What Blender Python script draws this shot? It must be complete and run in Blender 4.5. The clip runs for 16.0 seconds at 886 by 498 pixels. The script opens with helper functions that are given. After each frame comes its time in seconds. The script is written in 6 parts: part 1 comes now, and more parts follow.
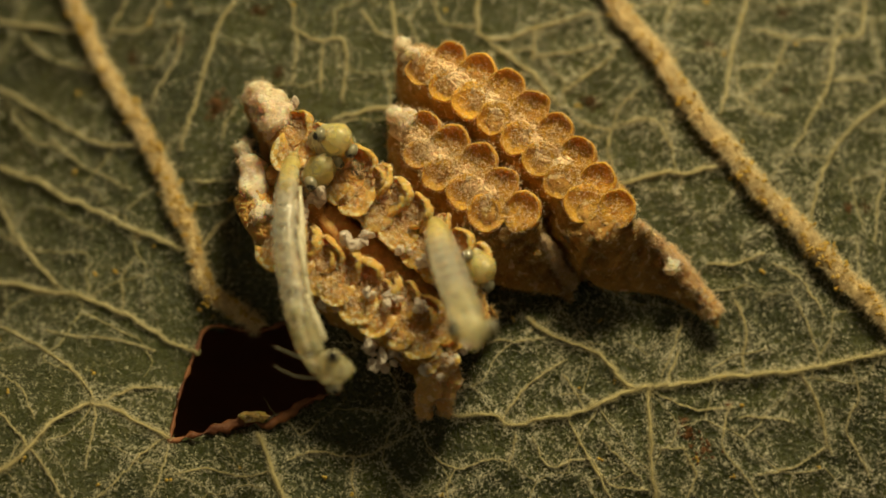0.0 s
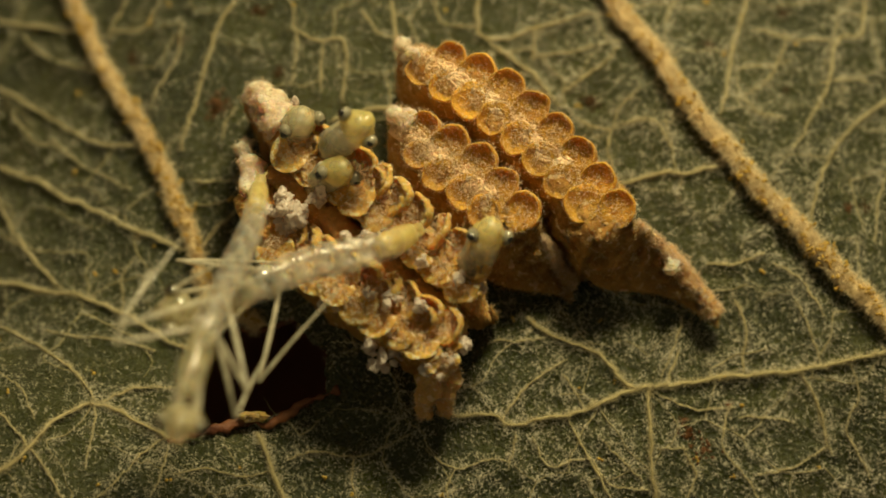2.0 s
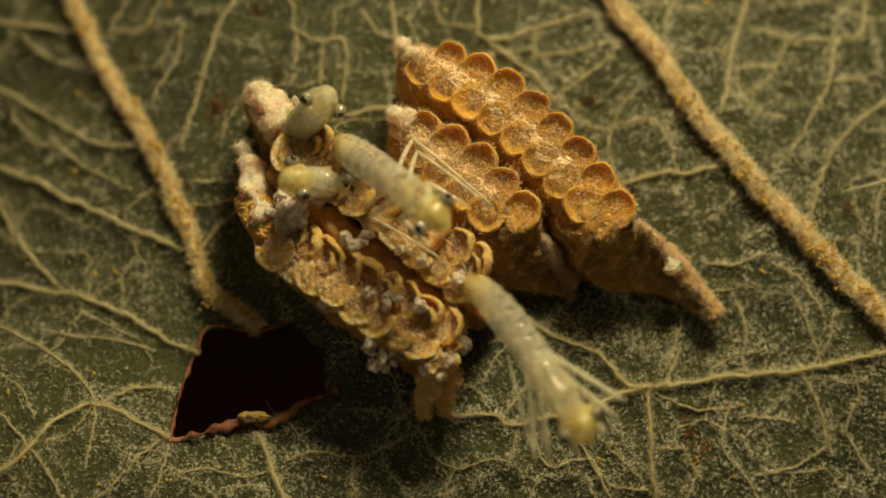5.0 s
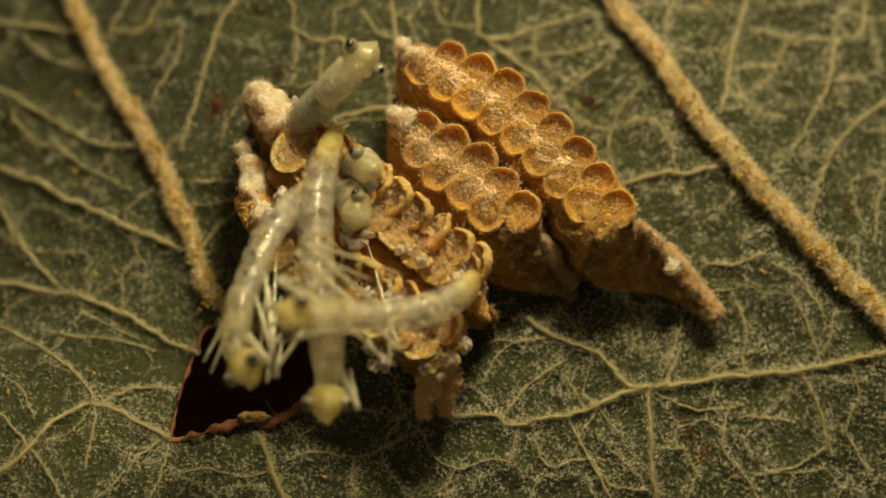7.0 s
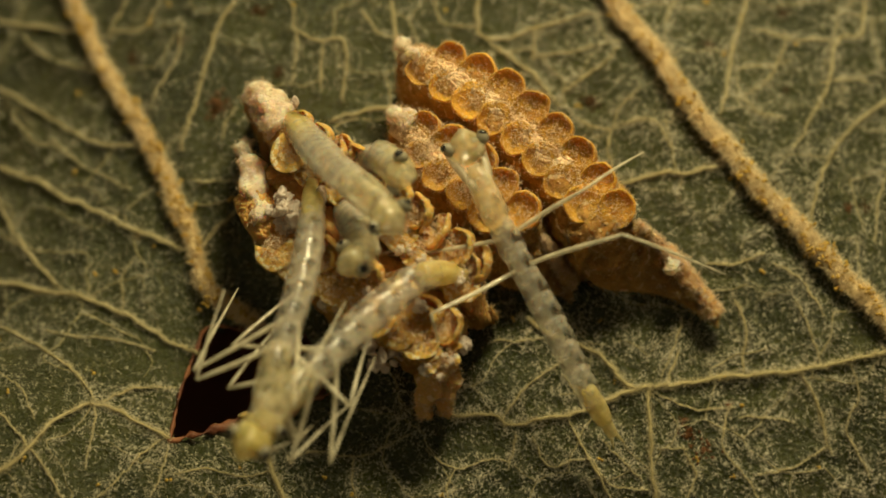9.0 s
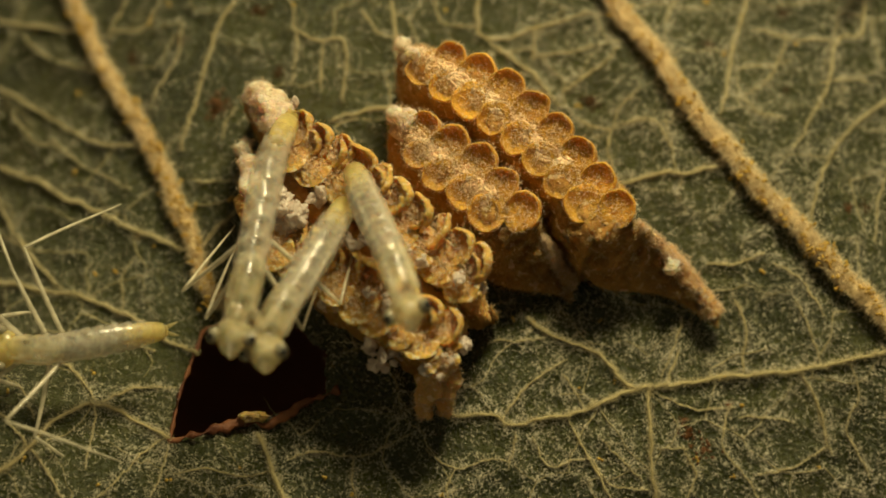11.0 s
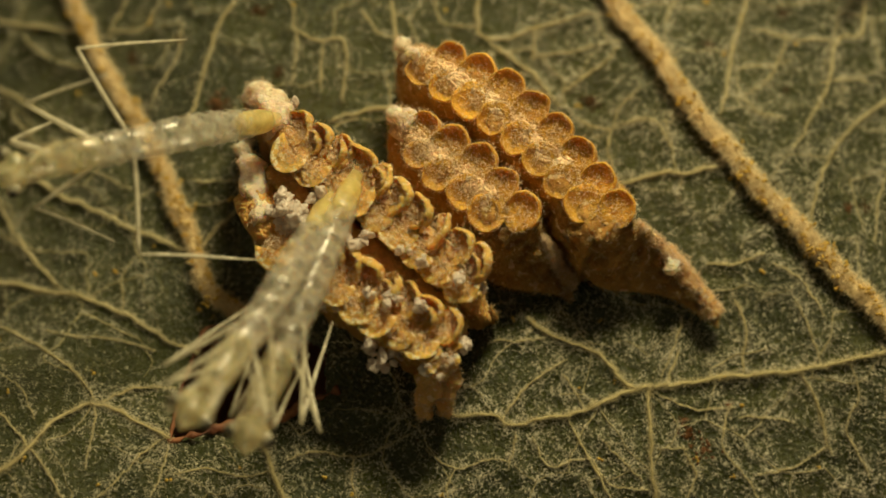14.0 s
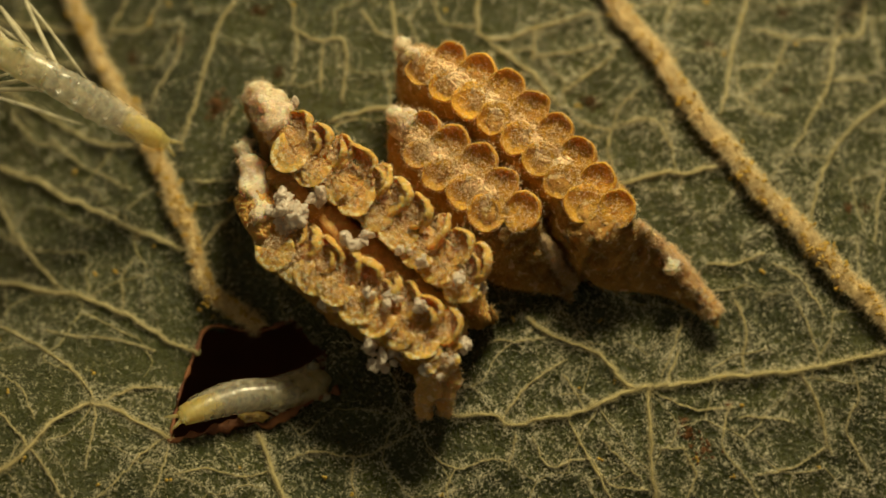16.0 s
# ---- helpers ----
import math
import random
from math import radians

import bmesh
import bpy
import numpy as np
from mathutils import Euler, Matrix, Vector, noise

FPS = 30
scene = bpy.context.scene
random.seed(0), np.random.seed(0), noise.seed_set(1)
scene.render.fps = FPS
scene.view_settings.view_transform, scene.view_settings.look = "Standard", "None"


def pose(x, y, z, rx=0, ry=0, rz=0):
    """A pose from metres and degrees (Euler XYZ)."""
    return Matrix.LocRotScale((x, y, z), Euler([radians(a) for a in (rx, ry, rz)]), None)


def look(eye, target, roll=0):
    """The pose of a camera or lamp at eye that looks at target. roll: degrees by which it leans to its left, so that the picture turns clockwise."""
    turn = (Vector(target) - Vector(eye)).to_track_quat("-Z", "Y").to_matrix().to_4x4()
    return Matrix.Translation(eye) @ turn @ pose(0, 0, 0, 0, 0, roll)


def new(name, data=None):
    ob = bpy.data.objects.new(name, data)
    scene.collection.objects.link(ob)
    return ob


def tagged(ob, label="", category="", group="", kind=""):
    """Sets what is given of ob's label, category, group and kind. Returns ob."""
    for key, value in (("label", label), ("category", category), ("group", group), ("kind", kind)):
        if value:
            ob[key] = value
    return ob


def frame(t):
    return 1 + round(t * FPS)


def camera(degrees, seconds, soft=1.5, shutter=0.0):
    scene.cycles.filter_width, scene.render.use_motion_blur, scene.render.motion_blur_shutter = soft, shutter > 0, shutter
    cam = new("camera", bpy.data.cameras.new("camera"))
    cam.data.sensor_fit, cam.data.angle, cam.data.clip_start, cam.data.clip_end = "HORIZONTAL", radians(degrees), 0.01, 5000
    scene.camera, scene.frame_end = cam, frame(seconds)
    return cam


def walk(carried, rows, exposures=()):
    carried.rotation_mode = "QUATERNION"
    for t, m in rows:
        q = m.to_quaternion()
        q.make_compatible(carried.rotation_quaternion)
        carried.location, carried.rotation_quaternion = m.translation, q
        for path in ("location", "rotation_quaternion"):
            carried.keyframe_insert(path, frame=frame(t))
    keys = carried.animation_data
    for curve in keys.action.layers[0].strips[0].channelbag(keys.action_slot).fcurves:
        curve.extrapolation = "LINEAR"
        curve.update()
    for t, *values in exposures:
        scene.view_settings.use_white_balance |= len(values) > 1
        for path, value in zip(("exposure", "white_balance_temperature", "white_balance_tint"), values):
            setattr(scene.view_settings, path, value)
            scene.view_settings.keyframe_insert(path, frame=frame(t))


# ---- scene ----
MM = 0.001  # lengths below are in millimetres, scaled to metres when meshes are linked

# ---- camera ----
cam = camera(20, 16.0, soft=1.5)
cam.data.dof.use_dof = True
cam.data.dof.focus_distance = 0.0485
cam.data.dof.aperture_fstop = 58
EYE = (0, -0.0171, 0.04698)
walk(cam, [(0, look(EYE, (0, 0, 0))), (16, look(EYE, (0, 0, 0)))], [(0, 0.0), (16, 0.0)])

# ---- light ----
world = bpy.data.worlds.new("dim_room")
scene.world = world
world.use_nodes = True
world.node_tree.nodes["Background"].inputs[0].default_value = (1.0, 0.86, 0.50, 1)
world.node_tree.nodes["Background"].inputs[1].default_value = 0.085
flash = bpy.data.lights.new("flash", "AREA")
flash.shape, flash.size, flash.energy, flash.color = "DISK", 0.0110, 0.0222, (1.0, 0.85, 0.455)
flash_ob = new("flash", flash)
flash_ob.matrix_world = look((0.0078, 0.0256, 0.0330), (0, 0, 0))


# ---- materials ----
def mat(name, base, second=None, rough=0.6, grain=6.0, blotch=0.8, bump=0.4, depth=0.03, sss=0.0, radius=(1, 0.6, 0.3),
        sss_mm=0.3, transmission=0.0, coat=0.0, specks=None, speck_amount=0.62, per_object=0.0, spec=0.5, alpha=1.0):
    """Grain and blotches in features per millimetre, bump depth in millimetres."""
    m = bpy.data.materials.new(name)
    m.use_nodes = True
    nt = m.node_tree
    b = nt.nodes["Principled BSDF"]
    co = nt.nodes.new("ShaderNodeTexCoord").outputs["Object"]

    def noise_node(scale, detail, rough_=0.6):
        n = nt.nodes.new("ShaderNodeTexNoise")
        n.inputs["Scale"].default_value = scale * 1000
        n.inputs["Detail"].default_value = detail
        n.inputs["Roughness"].default_value = rough_
        nt.links.new(co, n.inputs["Vector"])
        return n.outputs["Fac"]

    def ramp(fac, lo, hi):
        r = nt.nodes.new("ShaderNodeMapRange")
        r.inputs["From Min"].default_value, r.inputs["From Max"].default_value = lo, hi
        nt.links.new(fac, r.inputs["Value"])
        return r.outputs["Result"]

    def mix(fac, a, c):
        x = nt.nodes.new("ShaderNodeMix")
        x.data_type = "RGBA"
        for sock, v in ((x.inputs["Factor"], fac), (x.inputs["A"], a), (x.inputs["B"], c)):
            if isinstance(v, (tuple, float, int)):
                sock.default_value = (*v, 1) if isinstance(v, tuple) else v
            else:
                nt.links.new(v, sock)
        return x.outputs["Result"]

    fine, broad = noise_node(grain, 5), noise_node(blotch, 3)
    second = second or tuple(0.6 * c for c in base)
    colour = mix(ramp(broad, 0.35, 0.65), base, second)
    colour = mix(ramp(fine, 0.42, 0.7), colour, tuple(min(1, 0.5 * (a + c) * 0.75) for a, c in zip(base, second)))
    if specks:
        colour = mix(ramp(noise_node(grain * 0.7, 2, 0.5), speck_amount, speck_amount + 0.06), colour, specks)
    if per_object:
        hsv = nt.nodes.new("ShaderNodeHueSaturation")
        rnd = nt.nodes.new("ShaderNodeObjectInfo").outputs["Random"]
        shift = nt.nodes.new("ShaderNodeMapRange")
        shift.inputs["To Min"].default_value, shift.inputs["To Max"].default_value = 1 - per_object / 2, 1 + per_object / 2
        nt.links.new(rnd, shift.inputs["Value"])
        nt.links.new(shift.outputs["Result"], hsv.inputs["Value"])
        nt.links.new(colour, hsv.inputs["Color"])
        colour = hsv.outputs["Color"]
    nt.links.new(colour, b.inputs["Base Color"])
    rr = nt.nodes.new("ShaderNodeMapRange")
    rr.inputs["To Min"].default_value, rr.inputs["To Max"].default_value = max(0.03, rough - 0.12), min(1, rough + 0.12)
    nt.links.new(fine, rr.inputs["Value"])
    nt.links.new(rr.outputs["Result"], b.inputs["Roughness"])
    b.inputs["Specular IOR Level"].default_value = spec
    if bump:
        bm_ = nt.nodes.new("ShaderNodeBump")
        bm_.inputs["Strength"].default_value = bump
        bm_.inputs["Distance"].default_value = depth * MM
        nt.links.new(fine, bm_.inputs["Height"])
        nt.links.new(bm_.outputs["Normal"], b.inputs["Normal"])
    b.inputs["Subsurface Weight"].default_value = sss
    if alpha < 1:
        cloudy = nt.nodes.new("ShaderNodeMapRange")
        cloudy.inputs["From Min"].default_value, cloudy.inputs["From Max"].default_value = 0.38, 0.62
        cloudy.inputs["To Min"].default_value, cloudy.inputs["To Max"].default_value = alpha - 0.1, min(1, alpha + 0.1)
        nt.links.new(noise_node(blotch * 3, 3), cloudy.inputs["Value"])
        nt.links.new(cloudy.outputs["Result"], b.inputs["Alpha"])
    b.inputs["Subsurface Radius"].default_value = radius
    b.inputs["Subsurface Scale"].default_value = sss_mm * MM
    b.inputs["Transmission Weight"].default_value = transmission
    b.inputs["Coat Weight"].default_value = coat
    b.inputs["Coat Roughness"].default_value = 0.08
    return m


def wet(m, alpha, glow, gloss=0.03, rough=0.11):
    """Makes a material read as a moist skin: clear, lit through from behind, with a glossy film on top."""
    nt = m.node_tree
    b, out = nt.nodes["Principled BSDF"], nt.nodes["Material Output"]
    thin = nt.nodes.new("ShaderNodeBsdfTranslucent")
    nt.links.new(b.inputs["Base Color"].links[0].from_socket, thin.inputs["Color"])
    clear = nt.nodes.new("ShaderNodeBsdfTransparent")
    film = nt.nodes.new("ShaderNodeBsdfAnisotropic")
    film.inputs["Roughness"].default_value = rough
    bump = b.inputs["Normal"].links[0].from_socket if b.inputs["Normal"].links else None
    if bump:
        nt.links.new(bump, film.inputs["Normal"])
    fog = nt.nodes.new("ShaderNodeTexNoise")
    fog.inputs["Scale"].default_value = 3500
    nt.links.new(nt.nodes.new("ShaderNodeTexCoord").outputs["Object"], fog.inputs["Vector"])
    cloud = nt.nodes.new("ShaderNodeMapRange")
    cloud.inputs["From Min"].default_value, cloud.inputs["From Max"].default_value = 0.36, 0.64
    cloud.inputs["To Min"].default_value, cloud.inputs["To Max"].default_value = max(0, alpha - 0.16), min(1, alpha + 0.16)
    nt.links.new(fog.outputs["Fac"], cloud.inputs["Value"])
    last = b.outputs[0]
    for fac, other, swap in ((glow, thin, False), (cloud.outputs[0], clear, True), (gloss, film, False)):
        x = nt.nodes.new("ShaderNodeMixShader")
        if isinstance(fac, float):
            x.inputs[0].default_value = fac
        else:
            nt.links.new(fac, x.inputs[0])
        nt.links.new(last, x.inputs[2 if swap else 1])
        nt.links.new(other.outputs[0], x.inputs[1 if swap else 2])
        last = x.outputs[0]
    nt.links.new(last, out.inputs["Surface"])
    return m


def leaf_material():
    m = mat("leaf_green", (0.056, 0.063, 0.014), (0.021, 0.028, 0.006), rough=0.27, grain=13, blotch=0.45, bump=1.0, depth=0.085, spec=0.62,
            specks=(0.075, 0.075, 0.03), speck_amount=0.62)
    nt = m.node_tree
    b = nt.nodes["Principled BSDF"]
    old = b.inputs["Base Color"].links[0].from_socket
    co = nt.nodes.new("ShaderNodeTexCoord").outputs["Object"]
    warp = nt.nodes.new("ShaderNodeTexNoise")
    warp.inputs["Scale"].default_value = 2500
    nt.links.new(co, warp.inputs["Vector"])
    add = nt.nodes.new("ShaderNodeVectorMath")
    add.operation = "MULTIPLY_ADD"
    add.inputs[1].default_value = (0.0005, 0.0005, 0)
    nt.links.new(warp.outputs["Color"], add.inputs[0])
    nt.links.new(co, add.inputs[2])
    fac = None
    for scale, width in ((2600, 0.06), (1150, 0.05)):
        v = nt.nodes.new("ShaderNodeTexVoronoi")
        v.voronoi_dimensions, v.feature = "2D", "DISTANCE_TO_EDGE"
        v.inputs["Scale"].default_value = scale
        nt.links.new(add.outputs[0], v.inputs["Vector"])
        r = nt.nodes.new("ShaderNodeMapRange")
        r.inputs["From Min"].default_value, r.inputs["From Max"].default_value = width, 0.0
        nt.links.new(v.outputs["Distance"], r.inputs["Value"])
        if fac is None:
            fac = r.outputs["Result"]
        else:
            mx = nt.nodes.new("ShaderNodeMath")
            mx.operation = "MAXIMUM"
            nt.links.new(fac, mx.inputs[0])
            nt.links.new(r.outputs["Result"], mx.inputs[1])
            fac = mx.outputs[0]
    patch = nt.nodes.new("ShaderNodeTexNoise")
    patch.inputs["Scale"].default_value = 700
    nt.links.new(co, patch.inputs["Vector"])
    mul = nt.nodes.new("ShaderNodeMath")
    mul.operation = "MULTIPLY"
    nt.links.new(fac, mul.inputs[0])
    pr = nt.nodes.new("ShaderNodeMapRange")
    pr.inputs["From Min"].default_value, pr.inputs["From Max"].default_value = 0.40, 0.62
    nt.links.new(patch.outputs["Fac"], pr.inputs["Value"])
    nt.links.new(pr.outputs["Result"], mul.inputs[1])
    x = nt.nodes.new("ShaderNodeMix")
    x.data_type = "RGBA"
    x.inputs["B"].default_value = (0.10, 0.10, 0.04, 1)
    nt.links.new(mul.outputs[0], x.inputs["Factor"])
    nt.links.new(old, x.inputs["A"])
    nt.links.new(x.outputs["Result"], b.inputs["Base Color"])
    return m


LEAF = leaf_material()
VEIN_THIN = mat("vein_cream", (0.62, 0.53, 0.28), (0.52, 0.43, 0.20), rough=0.65, grain=12, blotch=1.2, bump=0.7, depth=0.04)
VEIN = mat("vein_tan", (0.80, 0.64, 0.37), (0.70, 0.53, 0.26), rough=0.75, grain=10, blotch=1.5, bump=0.9, depth=0.06,
           specks=(0.62, 0.33, 0.05), speck_amount=0.66)
VEINLET = mat("veinlet_cream", (0.54, 0.47, 0.25), (0.24, 0.21, 0.10), rough=0.7, grain=8, blotch=0.6, bump=0.5)
HAIR = mat("hair_cream", (0.88, 0.82, 0.66), (0.62, 0.56, 0.40), rough=0.6, grain=3, blotch=0.5, bump=0)
THIN_HAIR = mat("hair_straw", (0.76, 0.67, 0.42), (0.52, 0.45, 0.24), rough=0.6, grain=3, blotch=0.7, bump=0)
VEIN_HAIR = mat("hair_tan", (0.97, 0.82, 0.55), (0.90, 0.71, 0.40), rough=0.6, grain=3, blotch=0.8, bump=0)
GRAIN = mat("grain_yellow", (0.66, 0.44, 0.07), (0.58, 0.35, 0.05), rough=0.5, grain=9)
SPOT = mat("spot_brown", (0.045, 0.024, 0.009), (0.075, 0.042, 0.014), rough=0.8, grain=8, spec=0.1)
RUST = mat("stain_rust", (0.16, 0.065, 0.02), (0.10, 0.045, 0.016), rough=0.7, grain=8, spec=0.2)
TORN = mat("torn_brown", (0.34, 0.13, 0.045), (0.10, 0.022, 0.008), rough=0.6, grain=5, blotch=1.4, bump=0.8, depth=0.08)
SOIL = mat("soil_dark", (0.34, 0.11, 0.045), (0.18, 0.055, 0.022), rough=0.9, grain=0.8, blotch=0.1, bump=0.6, depth=0.5)
CASE = mat("case_ochre", (0.66, 0.36, 0.085), (0.50, 0.235, 0.042), rough=0.6, grain=7, blotch=2.2, bump=1.0, depth=0.16,
           sss=0.5, sss_mm=0.3, radius=(1, 0.5, 0.15), specks=(0.84, 0.60, 0.34), speck_amount=0.60)
LID = mat("lid_orange", (0.78, 0.43, 0.050), (0.66, 0.31, 0.026), rough=0.42, grain=11, blotch=2.6, bump=1.0, depth=0.09,
          sss=0.45, sss_mm=0.3, radius=(1, 0.62, 0.25), specks=(0.86, 0.60, 0.32), speck_amount=0.62, per_object=0.35)
FOAM = mat("foam_ochre", (0.80, 0.47, 0.16), (0.64, 0.33, 0.08), rough=0.6, grain=9, blotch=2.5, bump=0.8, depth=0.06, sss=0.5, sss_mm=0.3,
           radius=(1, 0.5, 0.15))
FROTH = mat("froth_pale", (0.93, 0.70, 0.46), (0.82, 0.54, 0.29), rough=0.6, grain=9, blotch=2, bump=0.5, sss=0.3, sss_mm=0.15)
TIP = mat("case_golden", (0.82, 0.52, 0.21), (0.68, 0.37, 0.10), rough=0.6, grain=10, blotch=2, bump=0.9, depth=0.06, sss=0.5, sss_mm=0.3,
          radius=(1, 0.5, 0.15), specks=(0.86, 0.64, 0.42), speck_amount=0.6)
NUB = mat("case_cream", (0.92, 0.72, 0.58), (0.84, 0.59, 0.40), rough=0.6, grain=11, blotch=1.5, bump=1.0, depth=0.08, sss=0.8,
          sss_mm=0.6, specks=(0.92, 0.76, 0.62), speck_amount=0.6)
SKIN = wet(mat("shed_white", (0.98, 0.86, 0.76), (0.90, 0.76, 0.64), rough=0.4, grain=7, blotch=3, bump=0.6, depth=0.04, sss=0.4, sss_mm=0.15, radius=(1, 1, 1)), 0.78, 0.25, 0.04)
BODY = wet(mat("nymph_pale", (1.0, 0.89, 0.70), (0.98, 0.87, 0.70), rough=0.35, grain=5, blotch=2.0, bump=0.35, depth=0.03, sss=0.9, sss_mm=0.5,
               radius=(0.75, 0.85, 1), specks=(0.16, 0.11, 0.05), speck_amount=0.74), 0.14, 0.1, 0.019)
TAIL = wet(mat("nymph_yellow", (0.93, 0.76, 0.26), (0.90, 0.72, 0.30), rough=0.4, grain=6, blotch=2, bump=0.3, sss=0.9, sss_mm=0.4,
               radius=(0.75, 0.85, 1)), 0.48, 0.12)
HEAD = wet(mat("nymph_head", (0.98, 0.84, 0.46), (0.95, 0.80, 0.46), rough=0.35, grain=3, blotch=2, bump=0.25, sss=1.0, sss_mm=0.6,
               radius=(0.75, 0.85, 1)), 0.36, 0.1, 0.03)
YOLK = wet(mat("nymph_yolk", (0.99, 0.79, 0.26), (0.96, 0.76, 0.30), rough=0.35, grain=3, blotch=2, bump=0.25, sss=1.0, sss_mm=0.6,
               radius=(0.75, 0.85, 1)), 0.56, 0.2, 0.03)
CHEST = wet(mat("nymph_chest", (0.99, 0.85, 0.50), (0.96, 0.82, 0.50), rough=0.35, grain=4, blotch=2, bump=0.4, depth=0.05, sss=1.0, sss_mm=0.6,
                radius=(0.75, 0.85, 1)), 0.26, 0.1, 0.028)
LIMB = wet(mat("nymph_limb", (0.96, 0.90, 0.70), (0.90, 0.82, 0.60), rough=0.4, grain=6, blotch=2, bump=0.2), 0.58, 0.2)
SCALE = mat("scale_tan", (0.90, 0.51, 0.14), (0.80, 0.385, 0.07), rough=0.6, grain=15, blotch=2.5, bump=1.0, depth=0.07, sss=0.5, sss_mm=0.3,
            radius=(1, 0.5, 0.15), specks=(0.92, 0.66, 0.40), speck_amount=0.55, per_object=0.3)
EYE_M = mat("eye_grey", (0.44, 0.40, 0.27), (0.30, 0.27, 0.19), rough=0.10, grain=12, blotch=4, bump=0.1, coat=1.0, transmission=0.25)
PUPIL = mat("pupil_dark", (0.02, 0.016, 0.012), rough=0.08, grain=8, bump=0, coat=1.0)
DROP = mat("dew", (0.95, 0.95, 0.95), (0.95, 0.95, 0.95), rough=0.03, grain=1, bump=0, transmission=1.0)


# ---- helpers ----
def rough3(p, scale, seed=0.0):
    return noise.noise(Vector((p[0] * scale + seed, p[1] * scale - seed, p[2] * scale + 2 * seed)))


def smooth_mesh(name, verts, faces, material):
    """A smooth-shaded mesh from millimetres."""
    me = bpy.data.meshes.new(name)
    me.from_pydata([(v[0] * MM, v[1] * MM, v[2] * MM) for v in verts], [], [tuple(f) for f in faces])
    me.polygons.foreach_set("use_smooth", [True] * len(me.polygons))
    me.materials.append(material)
    me.update()
    return me


def part(name, geo, material, parent, label="", kind=""):
    """Links (verts, faces), or a ready mesh, as one mesh object under parent."""
    me = geo if isinstance(geo, bpy.types.Mesh) else smooth_mesh(name, geo[0], geo[1], material)
    ob = new(name, me)
    ob.parent = parent
    return tagged(ob, label, kind=kind)


def spline(pts, n):
    """n points at even steps along a smooth curve through pts (any dimension)."""
    p = np.array(pts, float)
    if len(p) == 2:
        p = np.array([p[0], (p[0] + p[1]) / 2, p[1]])
    q = np.vstack([2 * p[0] - p[1], p, 2 * p[-1] - p[-2]])
    out = []
    for i in range(1, len(q) - 2):
        a, b, c, d = q[i - 1:i + 3]
        for t in np.linspace(0, 1, 24, endpoint=False):
            out.append(0.5 * (2 * b + (c - a) * t + (2 * a - 5 * b + 4 * c - d) * t * t + (3 * b - a - 3 * c + d) * t ** 3))
    out = np.array(out + [p[-1]])
    k = min(3, p.shape[1])
    s = np.r_[0, np.cumsum(np.linalg.norm(np.diff(out[:, :k], axis=0), axis=1))]
    return np.array([np.interp(np.linspace(0, s[-1], n), s, out[:, j]) for j in range(p.shape[1])]).T


def tube(pts, radii, sides=8, flat=1.0, rough=0.0, scale=4.0, caps=True):
    """A tube along points, in millimetres."""
    pts = np.array(pts, float)
    tang = np.gradient(pts, axis=0)
    verts, faces = [], []
    up = np.array((0.03, 0.05, 1.0))
    for i, (p, t) in enumerate(zip(pts, tang)):
        t = t / (np.linalg.norm(t) + 1e-9)
        b = np.cross(t, up)
        if np.linalg.norm(b) < 0.1:
            b = np.cross(t, (1, 0, 0))
        b /= np.linalg.norm(b)
        n = np.cross(b, t)
        for k in range(sides):
            a = 2 * math.pi * k / sides
            d = math.cos(a) * b + math.sin(a) * n * flat
            q = p + d * radii[i]
            if rough:
                q = q + d * rough * rough3(q, scale)
            verts.append(q)
    m = len(pts)
    for i in range(m - 1):
        for k in range(sides):
            a, b2 = i * sides + k, i * sides + (k + 1) % sides
            faces.append((a, b2, b2 + sides, a + sides))
    if caps:
        faces += [tuple(range(sides))[::-1], tuple(range((m - 1) * sides, m * sides))]
    return verts, faces


def joined(pieces):
    verts, faces = [], []
    for v, f in pieces:
        o = len(verts)
        verts += list(v)
        faces += [tuple(i + o for i in g) for g in f]
    return verts, faces


def ball(centre, size, rings=8, sides=12, rough=0.0, scale=3.0, seed=0.0):
    verts = [(0, 0, -1)]
    for i in range(1, rings):
        a = math.pi * i / rings - math.pi / 2
        for k in range(sides):
            b = 2 * math.pi * k / sides
            verts.append((math.cos(a) * math.cos(b), math.cos(a) * math.sin(b), math.sin(a)))
    verts.append((0, 0, 1))
    out = []
    for v in verts:
        g = 1 + rough * rough3(v, scale, seed)
        out.append(tuple(c + g * s * x for c, s, x in zip(centre, size, v)))
    faces = [(0, 1 + (k + 1) % sides, 1 + k) for k in range(sides)]
    for i in range(rings - 2):
        for k in range(sides):
            a, b = 1 + i * sides + k, 1 + i * sides + (k + 1) % sides
            faces.append((a, b, b + sides, a + sides))
    last = len(verts) - 1
    o = 1 + (rings - 2) * sides
    faces += [(o + k, o + (k + 1) % sides, last) for k in range(sides)]
    return out, faces


# ---- ground below the leaf ----
g = smooth_mesh("ground", [(-900, -900, -6), (900, -900, -6), (900, 900, -6), (-900, 900, -6)], [(0, 1, 2, 3)], SOIL)
tagged(new("ground", g), "dark brown soil far below the leaf", "ground", kind="structure")

